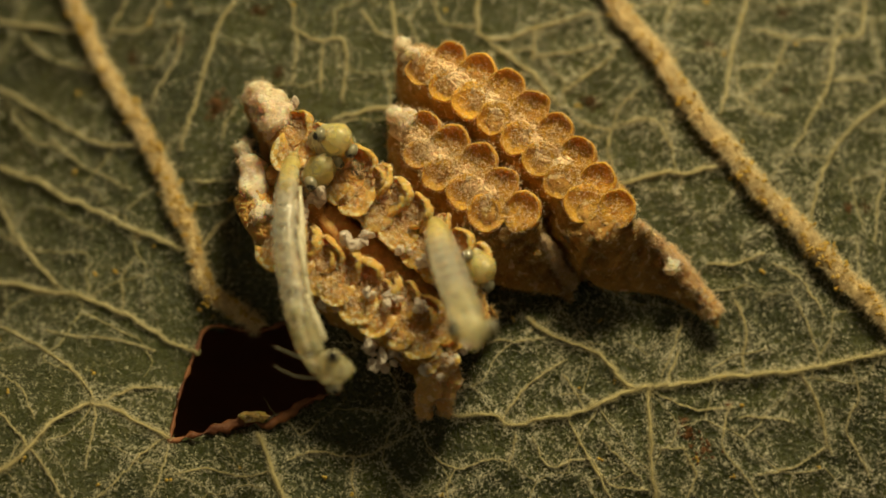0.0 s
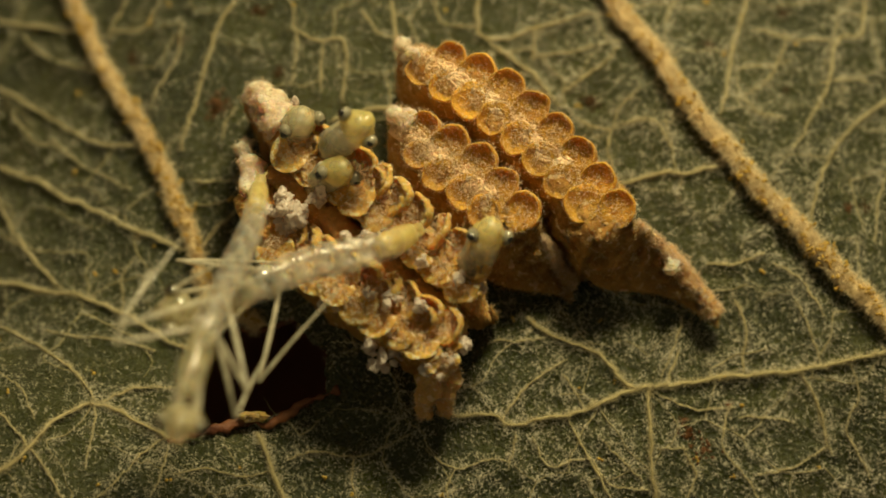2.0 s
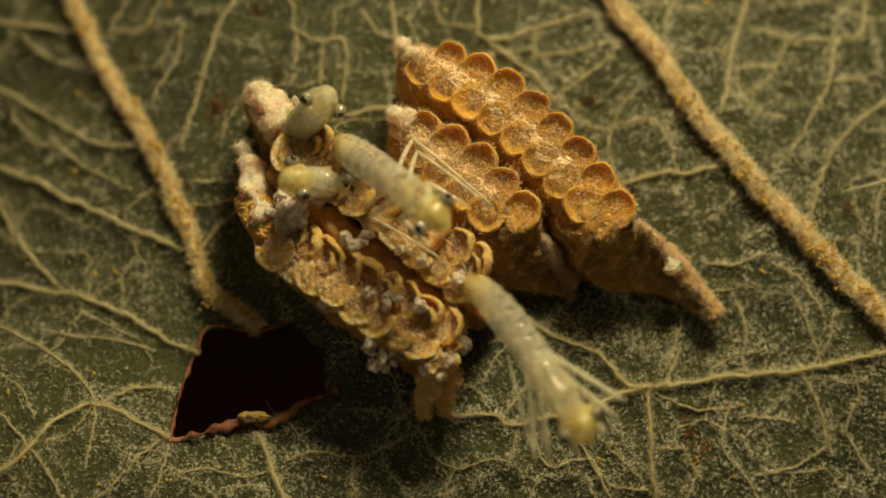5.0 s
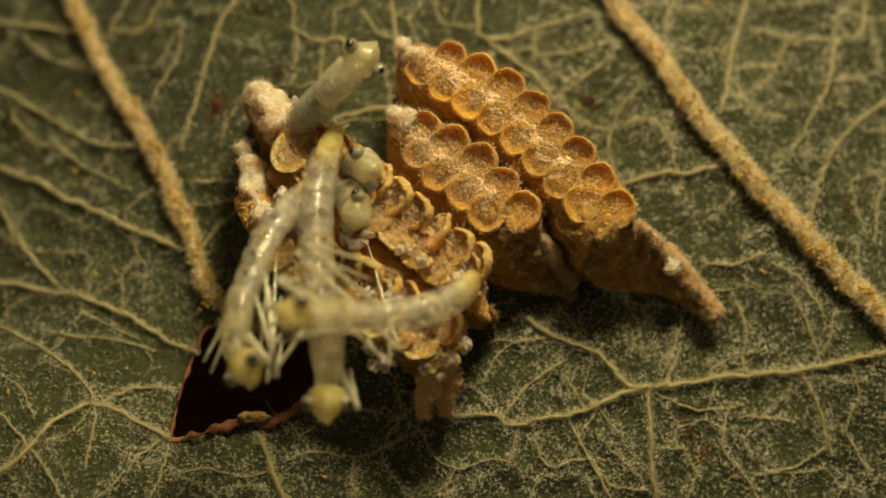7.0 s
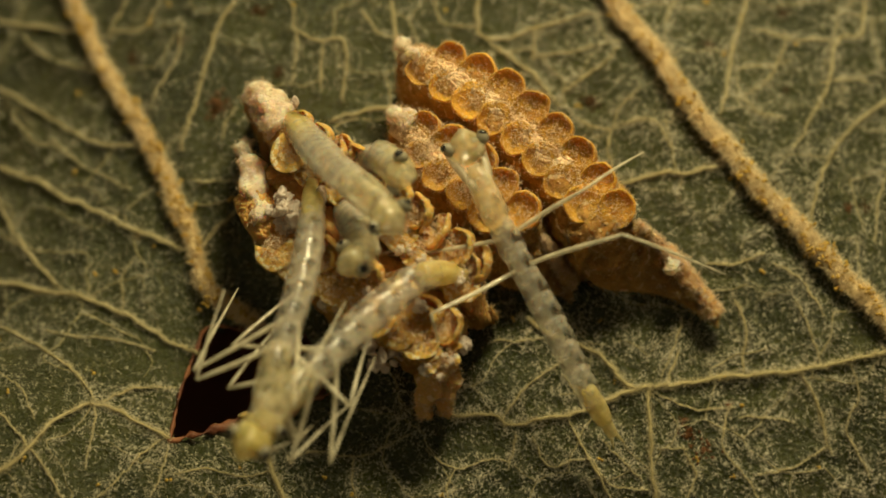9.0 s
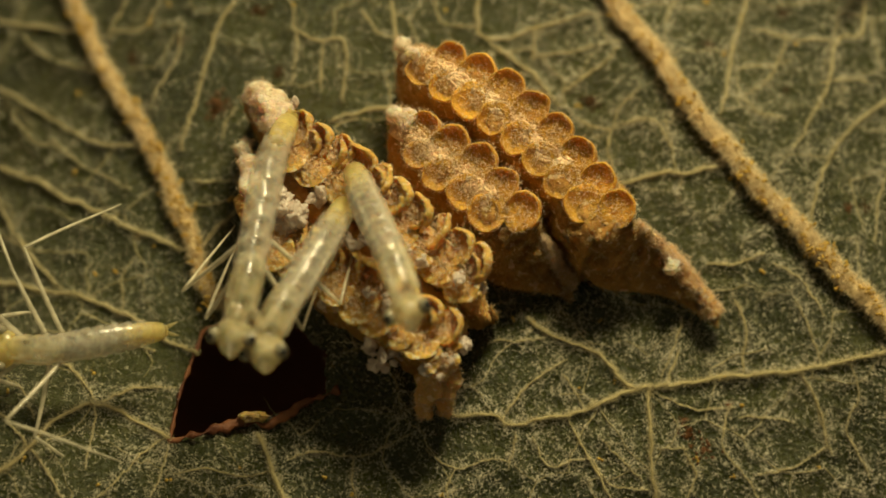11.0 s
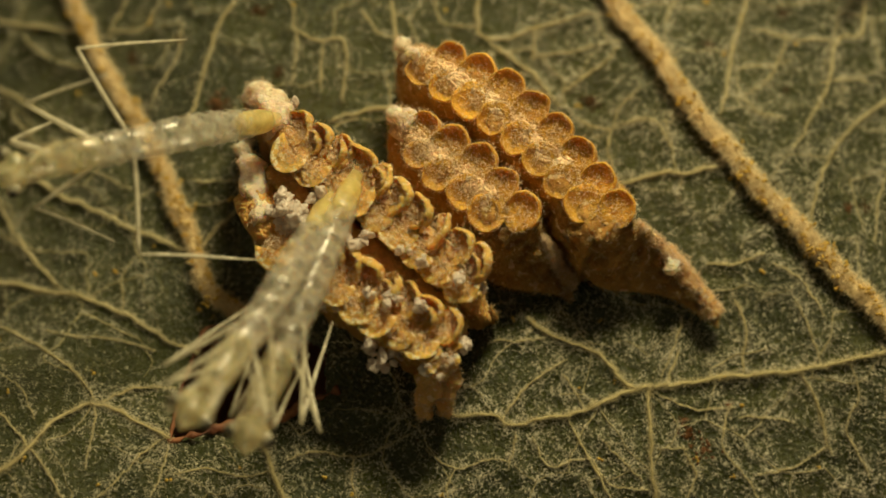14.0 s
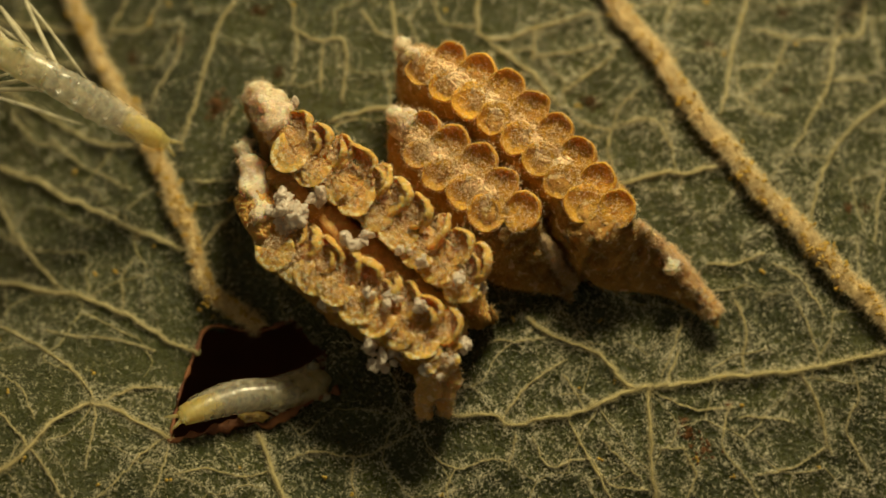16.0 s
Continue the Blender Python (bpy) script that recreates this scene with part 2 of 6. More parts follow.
# ---- leaf ----
leaf = new("leaf")
tagged(leaf, "dull green hairy leaf with raised tan veins and a torn hole", "leaf", kind="structure")
rng = np.random.default_rng(7)
HOLE = [(-4.68, -1.35, -0.76), (-3.71, -1.51, -0.71), (-2.97, -1.42, -0.52), (-2.39, -1.98, -0.42), (-2.32, -2.8, -0.4), (-2.65, -3.04, -0.46), (-3.82, -3.41, -0.6), (-5.31, -3.91, -0.12), (-5.2, -2.75, -0.57), (-4.95, -1.86, -0.78)]


def leaf_height(x, y):
    """The gentle waves of the blade."""
    low = 1 / (1 + np.exp((y + 2.4) / 0.7))
    right = 1 / (1 + np.exp(-(x - 1.5) / 1.5))
    a = np.minimum(x + 1.5, 0) ** 2
    return (0.22 * np.sin(0.55 * x + 0.4) * np.cos(0.42 * y + 0.8) + 0.021 * a * low - 0.034 * a * (1 - low)
            - 0.022 * np.minimum(y + 0.5, 0) ** 2 * right
            + 0.45 * np.exp(-(((x - 5.0) * 0.78 + (y - 2.8) * 0.63) / 1.7) ** 2) - 0.2 * right - 0.12 - 0.5 * np.exp(-((x + 4.2) ** 2 + (y + 2.6) ** 2) / 2.2)
            - 0.03 * np.minimum(y + 1.2, 0) ** 2 / (1 + np.exp(-(x - 6.8) / 0.6))
            - 0.04 * np.log1p(np.exp(2.0 * ((x - 5.0) * 0.78 + (y - 2.8) * 0.63 - 1.0))))


def jitter_points(spacing, jitter):
    pts = []
    for j, y in enumerate(np.arange(-19, 20, spacing)):
        for x in np.arange(-22, 22, spacing):
            pts.append((x + spacing * (0.5 * (j % 2) + jitter * (rng.random() - 0.5)), y + spacing * jitter * (rng.random() - 0.5)))
    return np.array(pts)


from mathutils import geometry, kdtree

SEEDS = jitter_points(1.25, 0.95)
tree = kdtree.KDTree(len(SEEDS))
for i, p in enumerate(SEEDS):
    tree.insert((p[0], p[1], 0), i)
tree.balance()


def inside(x, y, poly):
    hit = np.zeros(np.shape(x), bool)
    n = len(poly)
    for i in range(n):
        (x0, y0), (x1, y1) = poly[i][:2], poly[(i + 1) % n][:2]
        if y0 != y1:
            hit ^= ((y0 > y) != (y1 > y)) & (x < (x1 - x0) * (y - y0) / (y1 - y0) + x0)
    return hit


def blade():
    xs = np.r_[np.arange(-19.5, -9.6, 0.2), np.arange(-9.6, 9.6, 0.05), np.arange(9.6, 19.6, 0.2)]
    ys = np.r_[np.arange(-16, -5.6, 0.2), np.arange(-5.6, 6.3, 0.05), np.arange(6.3, 17, 0.2)]
    X, Y = np.meshgrid(xs, ys)
    edge = 1 - np.abs((X - 0.5) / 18.5) ** 2.4 - np.abs((Y - 0.5) / 15.5) ** 2.2 + 0.015 * np.sin(2.1 * X + 1.4 * Y)
    H = leaf_height(X, Y)
    for j in range(X.shape[0]):
        for i in range(X.shape[1]):
            if edge[j, i] > -0.05:
                H[j, i] += hollow(X[j, i], Y[j, i])
    nx = len(xs)
    wob = np.array([[0.10 * noise.noise((x * 1.7, y * 1.7, 5)) for x in xs] for y in ys])
    keep = (edge > 0) & ~inside(X + wob, Y + wob, HOLE)
    index = -np.ones(X.size, int)
    quad = keep[:-1, :-1] & keep[1:, :-1] & keep[:-1, 1:] & keep[1:, 1:]
    J, I = np.nonzero(quad)
    f = np.stack([J * nx + I, J * nx + I + 1, (J + 1) * nx + I + 1, (J + 1) * nx + I], 1)
    used = np.unique(f)
    index[used] = np.arange(len(used))
    v = np.stack([X.ravel(), Y.ravel(), H.ravel()], 1)[used]
    return v, index[f]


def drape(pts, n, lift=0.02):
    """A smooth line on the leaf."""
    p = spline([q[:2] for q in pts], n)
    return np.column_stack([p, leaf_height(p[:, 0], p[:, 1]) + 0.06 + lift])


roots, root_dirs = [], []  # where tan hairs stand on the thick veins
vein_lines = []
thin_roots, thin_dirs, thin_long = [], [], []  # and pale ones on the thin veins


def vein(pts, r0, r1, fuzz=0, raised=0.0):
    large = r0 > 0.1
    r0, r1 = r0 * (0.95 if large else 0.42), r1 * (0.95 if large else 0.42)
    p = drape(pts, 90 if large else 50, lift=0.25 * r0 + raised)
    wob = np.array([[noise.noise((q[0] * 1.3, q[1] * 1.3, 3)) + 0.5 * noise.noise((q[0] * 4.1, q[1] * 4.1, 5)), noise.noise((q[0] * 1.3, q[1] * 1.3, 9)) + 0.5 * noise.noise((q[0] * 4.1, q[1] * 4.1, 2)), 0] for q in p])
    fine = np.array([[noise.noise((q[0] * 9, q[1] * 9, 3)), noise.noise((q[0] * 9, q[1] * 9, 13)), 0] for q in p])
    p = p + (0.09 if r0 > 0.028 else 0.07) * wob + 0.022 * fine
    radii = np.linspace(r0, r1, len(p)) * np.array([1 + 0.25 * noise.noise((q[0] * 1.5, q[1] * 1.5, 1)) + (0.22 if large else 0.12) * noise.noise((q[0] * 5.5, q[1] * 5.5, 8)) for q in p])
    if r0 < 0.03:
        radii = radii * np.clip(np.minimum(np.arange(50), 49 - np.arange(50)) / 9, 0.25, 1)
    part("vein", tube(p, radii, 12 if large else 8, flat=0.8, rough=0.05 if large else 0.010, scale=7), VEIN if large else VEIN_THIN, leaf)
    vein_lines.append(p)
    t = np.gradient(p, axis=0)
    big = large
    span = np.linalg.norm(np.diff(p, axis=0), axis=1).sum()
    for _ in range(fuzz * 5 if big else int(span * (420 + 9000 * r0))):
        k = int(rng.integers(0, len(p)))
        if big and rng.random() > 0.45 + 0.9 * abs(noise.noise((p[k][0] * 3.5, p[k][1] * 3.5, 4))):
            continue
        if not big and rng.random() > 0.35 + 1.1 * abs(noise.noise((p[k][0] * 2.2, p[k][1] * 2.2, 6))) + (0.25 if r0 > 0.03 else 0):
            continue
        a = rng.uniform(0.0, math.pi)
        tt = t[k] / np.linalg.norm(t[k])
        side = np.cross(tt, (0, 0, 1))
        d = math.cos(a) * side + 0.8 * math.sin(a) * np.array((0, 0, 1))
        spread_out = 0.85 if big else abs(rng.normal(0.7, 1.0))
        if not big:
            thin_long.append((0.04 + 1.1 * r0) * rng.uniform(0.5, 1.7))
        (roots if big else thin_roots).append(p[k] + d * radii[k] * spread_out + tt * rng.uniform(-0.06, 0.06))
        (root_dirs if big else thin_dirs).append(d * 0.7 + rng.normal(0, 0.6, 3))


vein([(-8.34, 7.18, -1.86), (-7.03, 4.36, -1.22), (-6.06, 2.6, -0.81), (-5.19, 0.73, -0.64), (-4.63, -0.71, -0.67), (-3.68, -1.42, -0.69)], 0.11, 0.14, 2600)
vein([(2.89, 6.28, -0.06), (4.12, 4.5, 0.04), (5.1, 2.82, 0.14), (6.18, 1.36, 0.11), (7.59, -0.27, -0.04), (9.48, -2.43, -0.1)], 0.135, 0.155, 4200, 0.13)
vein([(5.63, 1.66, 0.12), (4.73, 1.6, 0.03), (3.82, 1.48, -0.11), (2.91, 1.04, -0.16)], 0.07, 0.06, 500)
vein([(9.51, -2.08, -0.1), (8.4, -2.19, -0.18), (6.87, -2.44, -0.44), (5.41, -2.54, -0.42), (4.06, -2.83, -0.29)], 0.10, 0.09, 1100)
vein([(4.06, -2.83, -0.29), (3.61, -2.76, -0.23), (3.06, -2.19, -0.12), (2.29, -1.86, -0.05), (1.68, -1.46, -0.03)], 0.085, 0.05, 600)
vein([(4.04, -2.83, -0.29), (4.04, -3.83, -0.42), (4.12, -4.37, -0.52), (4.18, -5.44, -0.74)], 0.08, 0.06, 500)
vein([(3.78, -2.84, -0.26), (2.6, -3.32, -0.2), (1.39, -3.64, -0.17), (0.95, -3.43, -0.14), (0.18, -3.39, -0.15)], 0.085, 0.06, 700)
vein([(-10.19, 3.08, -2.78), (-8.81, 2.31, -1.97), (-7.75, 1.59, -1.43), (-6.37, 0.77, -0.92), (-5.29, 0.2, -0.68)], 0.075, 0.05, 300)
vein([(-9.9, 0.09, -2.27), (-7.84, -0.52, -1.22), (-6.39, -1.09, -0.78), (-5.68, -1.66, -0.68), (-4.89, -1.92, -0.79)], 0.075, 0.05, 300)
vein([(-8.75, -5.43, 0.97), (-8.1, -4.49, 0.76), (-7.34, -3.6, 0.39), (-6.63, -3.23, 0.08), (-5.97, -3.55, -0.01), (-5.31, -3.89, -0.12)], 0.08, 0.07, 300)
vein([(-6.66, -3.2, 0.08), (-7.38, -2.38, -0.26), (-8.42, -1.57, -0.94), (-9.79, -0.76, -1.93)], 0.05, 0.03, 100)
vein([(-6.63, -3.19, 0.07), (-6.02, -2.85, -0.23), (-5.28, -2.76, -0.53)], 0.05, 0.03, 100)
vein([(-3.64, -3.7, -0.48), (-3.33, -4.44, -0.26), (-2.75, -5.59, -0.14)], 0.10, 0.08, 250)
vein([(-4.09, 5.93, -0.14), (-4.66, 4.84, -0.29), (-5.04, 3.51, -0.45), (-5.34, 2.38, -0.59)], 0.06, 0.04, 150)
vein([(-1.1, 5.9, -0.08), (-0.98, 4.38, -0.12), (-0.8, 3.28, -0.15), (-1.54, 3.01, -0.1), (-2.28, 2.79, -0.09)], 0.06, 0.07, 400)
vein([(6.41, 6.02, -0.32), (6.0, 4.52, -0.15), (5.62, 2.89, 0.12)], 0.055, 0.035, 250)
vein([(8.81, 6.09, -0.46), (8.67, 4.88, -0.38), (8.13, 4.7, -0.32), (7.83, 3.56, -0.27), (7.04, 2.16, -0.05)], 0.045, 0.03, 250)
vein([(9.49, 3.65, -0.47), (8.37, 2.77, -0.32), (7.58, 1.51, -0.11), (7.27, 0.14, -0.01)], 0.05, 0.03, 250)
vein([(5.79, -0.97, -0.25), (5.98, -1.65, -0.35), (5.89, -2.49, -0.45)], 0.045, 0.035, 250)
vein([(7.03, -2.5, -0.44), (7.45, -3.22, -0.53), (7.6, -4.0, -0.64)], 0.045, 0.03, 250)
vein([(2.44, -3.49, -0.21), (2.82, -4.19, -0.36), (3.3, -5.04, -0.58)], 0.05, 0.035, 250)
vein([(-10.03, 6.3, -2.79), (-8.8, 5.86, -2.14), (-7.73, 5.47, -1.58)], 0.05, 0.04, 60)
vein([(-9.93, 4.9, -2.74), (-8.67, 3.87, -2.02), (-7.2, 2.78, -1.26), (-6.21, 2.53, -0.87)], 0.05, 0.03, 60)
vein([(-3.13, 4.84, -0.02), (-2.6, 4.52, -0.0), (-2.02, 4.49, -0.02), (-2.03, 3.22, -0.07)], 0.045, 0.03, 60)
vein([(-9.29, 1.81, -2.17), (-8.69, 0.78, -1.76), (-7.85, -0.39, -1.25)], 0.045, 0.04, 60)
vein([(0.77, 5.92, -0.11), (0.77, 4.76, -0.25), (2.05, 4.89, -0.13), (2.98, 5.22, -0.01)], 0.045, 0.03, 60)
vein([(0.89, 4.63, -0.25), (1.81, 3.93, -0.25), (2.38, 3.16, -0.22)], 0.05, 0.04, 60)
vein([(2.5, 3.52, -0.19), (3.19, 3.96, -0.03), (3.54, 4.31, 0.03)], 0.04, 0.03, 60)
vein([(1.17, -3.51, -0.15), (1.61, -2.89, -0.1), (2.39, -2.32, -0.08)], 0.04, 0.025, 200)
vein([(4.39, -2.82, -0.33), (4.64, -2.02, -0.29)], 0.03, 0.025, 100)
vein([(-9.01, -3.03, 0.36), (-7.8, -4.36, 0.66), (-7.12, -5.43, 0.52)], 0.035, 0.03, 60)
vein([(-4.83, 0.23, -0.6), (-4.38, 0.8, -0.49), (-4.04, 1.25, -0.4)], 0.05, 0.03, 60)
vein([(5.25, -0.28, -0.17), (5.81, -0.3, -0.14), (6.37, -0.09, -0.05)], 0.045, 0.03, 100)


for line in ([(4.75, -1.41, -0.26), (4.53, -1.97, -0.27), (4.28, -2.58, -0.29)], [(7.01, -1.06, -0.16), (7.2, -1.46, -0.21), (7.38, -1.98, -0.29), (7.42, -2.35, -0.36)], [(5.63, -3.17, -0.51), (5.49, -3.9, -0.58), (5.88, -4.44, -0.68), (6.19, -4.94, -0.76)],
             [(4.22, -2.98, -0.33), (4.95, -3.19, -0.44), (5.68, -3.17, -0.51)], [(5.83, -3.37, -0.55), (6.4, -3.33, -0.58), (6.95, -3.4, -0.59)], [(4.21, -3.98, -0.46), (4.48, -3.95, -0.49), (4.76, -4.0, -0.52)],
             [(6.2, -4.4, -0.7), (6.85, -4.28, -0.7), (7.57, -3.89, -0.63)], [(2.82, -4.14, -0.35), (3.29, -4.74, -0.51), (3.96, -4.8, -0.59)], [(3.1, -3.85, -0.32), (3.48, -4.27, -0.44), (3.87, -4.61, -0.54)],
             [(1.42, -3.76, -0.19), (1.38, -4.0, -0.22), (1.27, -4.44, -0.27)], [(1.74, -3.87, -0.22), (2.1, -4.38, -0.33), (2.85, -4.21, -0.36)], [(2.39, -2.63, -0.11), (2.59, -2.99, -0.16), (2.7, -3.26, -0.2)],
             [(0.95, -1.98, -0.05), (1.4, -1.93, -0.04), (1.96, -1.82, -0.04)], [(-9.06, 5.8, -2.28), (-8.47, 5.08, -1.97), (-7.35, 4.46, -1.38)], [(-7.01, 5.27, -1.22), (-6.84, 5.63, -1.14), (-6.55, 6.22, -1.0)], [(-7.02, 5.34, -1.22), (-6.63, 5.21, -1.04), (-6.29, 5.2, -0.89), (-5.79, 5.93, -0.67)],
             [(-5.42, 5.12, -0.53), (-5.48, 4.53, -0.56), (-5.86, 3.82, -0.72), (-6.01, 3.34, -0.78)], [(-3.18, 5.61, -0.01), (-3.01, 4.62, -0.01), (-3.07, 3.62, -0.07)], [(-2.46, 4.53, -0.0), (-2.47, 3.96, -0.03), (-2.44, 3.44, -0.05)], [(-5.07, 1.73, -0.56), (-4.75, 1.62, -0.5), (-4.04, 1.57, -0.37)],
             [(-8.25, 3.06, -1.76), (-7.44, 2.29, -1.34), (-6.42, 1.62, -0.94)], [(-4.46, 2.49, -0.37), (-4.43, 2.77, -0.34), (-4.2, 3.12, -0.27)], [(1.85, 4.23, -0.22), (2.81, 4.36, -0.07), (3.57, 4.46, 0.03)], [(3.46, 2.64, -0.08), (4.13, 2.74, 0.05), (4.41, 2.48, 0.07), (4.59, 2.15, 0.07)],
             [(4.01, 3.44, 0.07), (3.74, 3.19, 0.01), (3.54, 3.0, -0.04), (3.46, 2.64, -0.08)], [(3.39, 2.57, -0.1), (3.35, 2.23, -0.13), (3.43, 1.76, -0.14)], [(2.78, 2.83, -0.18), (3.05, 2.66, -0.15), (3.39, 2.57, -0.1)], [(1.92, 5.02, -0.13), (1.91, 4.6, -0.18), (1.85, 4.2, -0.22)],
             [(-7.75, -0.47, -1.2), (-8.31, 0.31, -1.53), (-8.59, 0.62, -1.69), (-9.5, 1.33, -2.23)], [(-6.37, -1.01, -0.8), (-6.45, -0.39, -0.89), (-6.27, 0.08, -0.88)], [(-7.96, -1.45, -0.91), (-6.54, -1.71, -0.62), (-5.78, -1.95, -0.61)], [(-5.36, -3.86, -0.12), (-5.89, -4.42, 0.16), (-6.49, -5.08, 0.37), (-6.81, -5.41, 0.45)],
             [(-6.75, -3.31, 0.14), (-6.73, -3.92, 0.31), (-6.85, -4.63, 0.43)], [(-5.27, -4.03, -0.1), (-5.38, -4.52, 0.05), (-5.61, -5.23, 0.19)], [(-5.1, -4.6, -0.0), (-4.59, -4.49, -0.13), (-3.86, -4.63, -0.19), (-3.27, -4.5, -0.25)], [(-2.99, -4.22, -0.3), (-2.35, -4.1, -0.28), (-1.73, -4.23, -0.25), (-1.14, -4.06, -0.22), (-0.69, -3.79, -0.2)],
             [(-1.73, -4.23, -0.25), (-1.79, -4.68, -0.23), (-1.68, -5.13, -0.22)], [(4.83, 5.71, -0.22), (4.68, 5.21, -0.12), (4.6, 4.92, -0.06)], [(6.37, 4.86, -0.21), (7.08, 4.69, -0.24), (7.65, 4.68, -0.28), (8.12, 4.62, -0.32)], [(7.08, 4.69, -0.24), (6.7, 3.83, -0.15), (6.12, 3.34, -0.0)],
             [(6.08, 3.27, 0.01), (6.39, 2.93, 0.0), (6.84, 2.86, -0.08)], [(8.6, 0.21, -0.2), (8.72, 0.97, -0.3), (9.01, 1.74, -0.39)], [(7.68, 3.67, -0.26), (8.19, 3.83, -0.31), (8.78, 3.73, -0.38)], [(7.97, -2.26, -0.26), (8.17, -2.93, -0.36), (7.94, -3.57, -0.53), (8.34, -4.45, -0.64)],
             [(4.71, -4.0, -0.52), (4.92, -4.46, -0.61), (4.74, -5.01, -0.69)], [(-0.37, -4.12, -0.2), (0.18, -4.45, -0.23), (0.83, -4.28, -0.23), (1.33, -4.33, -0.26)], [(0.18, -4.45, -0.23), (0.07, -4.89, -0.26), (0.17, -5.22, -0.3)], [(-9.19, 3.92, -2.3), (-8.61, 3.13, -1.95), (-7.82, 2.7, -1.53)],
             [(-8.68, -2.54, -0.11), (-8.16, -2.99, 0.24), (-7.86, -3.64, 0.52)], [(-1.68, 5.23, -0.03), (-1.33, 4.74, -0.08), (-0.98, 4.63, -0.12)], [(-0.16, 5.68, -0.15), (-0.05, 5.06, -0.2), (0.65, 4.94, -0.23)], [(6.58, -0.32, -0.07), (7.13, -0.67, -0.09), (7.55, -1.36, -0.15)]):
    vein(line, rng.uniform(0.020, 0.030), rng.uniform(0.010, 0.016), 45)


def veinlets():
    """The finer net: edges between the cells of the scattered seeds."""
    pts, tris = SEEDS, geometry.delaunay_2d_cdt([Vector(p) for p in SEEDS], [], [], 0, 1e-6)
    v2, faces = tris[0], tris[2]
    centre, edges = {}, {}
    for k, f in enumerate(faces):
        (ax, ay), (bx, by), (cx, cy) = (v2[i] for i in f)
        d = 2 * (ax * (by - cy) + bx * (cy - ay) + cx * (ay - by))
        if abs(d) < 1e-6:
            continue
        a2, b2, c2 = ax * ax + ay * ay, bx * bx + by * by, cx * cx + cy * cy
        centre[k] = ((a2 * (by - cy) + b2 * (cy - ay) + c2 * (ay - by)) / d, (a2 * (cx - bx) + b2 * (ax - cx) + c2 * (bx - ax)) / d)
        for i in range(3):
            edges.setdefault(tuple(sorted((f[i], f[(i + 1) % 3]))), []).append(k)
    out, lines = [], []
    for pair in edges.values():
        if len(pair) == 2 and pair[0] in centre and pair[1] in centre:
            a, b = np.array(centre[pair[0]]), np.array(centre[pair[1]])
            if np.abs(a[0]) > 13 or np.abs(a[1]) > 11 or np.linalg.norm(a - b) > 3 or np.linalg.norm(a - b) < 0.05:
                continue
            mid = (a + b) / 2
            if inside(np.array(mid[0]), np.array(mid[1]), HOLE) or rng.random() < 0.28:
                continue
            n = max(3, int(np.linalg.norm(a - b) / 0.16))
            p = np.linspace(a, b, n)
            wob = np.array([[noise.noise((q[0] * 2, q[1] * 2, 2)), noise.noise((q[0] * 2, q[1] * 2, 7))] for q in p])
            p = p + 0.16 * wob
            z = leaf_height(p[:, 0], p[:, 1]) + 0.035
            p3 = np.column_stack([p, z])
            r = rng.uniform(0.006, 0.017)
            out.append(tube(p3, [r] * n, 5, flat=0.8, rough=0.01, scale=9, caps=False))
            lines.append(p3)
    return joined(out), lines


net, net_lines = veinlets()
part("veinlet", net, VEINLET, leaf, "fine cream net of veinlets", kind="stuff")
ridges = np.vstack(net_lines + vein_lines)
near = kdtree.KDTree(len(ridges))
for i, p in enumerate(ridges):
    near.insert((p[0], p[1], 0), i)
near.balance()


def hollow(x, y):
    """How far the blade sinks between its veins."""
    d = near.find((x, y, 0))[2]
    return -0.11 * (1 - math.exp(-(d / 0.24) ** 2)) + 0.035 * noise.noise((x * 2.2, y * 2.2, 0)) + 0.03 * noise.noise((x * 4.4, y * 4.4, 3)) + 0.019 * noise.noise((x * 9.5, y * 9.5, 8)) + 0.03


bv, bf = blade()
blade_ob = part("blade", smooth_mesh("blade", bv, bf.tolist(), LEAF), LEAF, leaf)
thick = blade_ob.modifiers.new("thickness", "SOLIDIFY")
thick.thickness, thick.offset = 0.10 * MM, -1


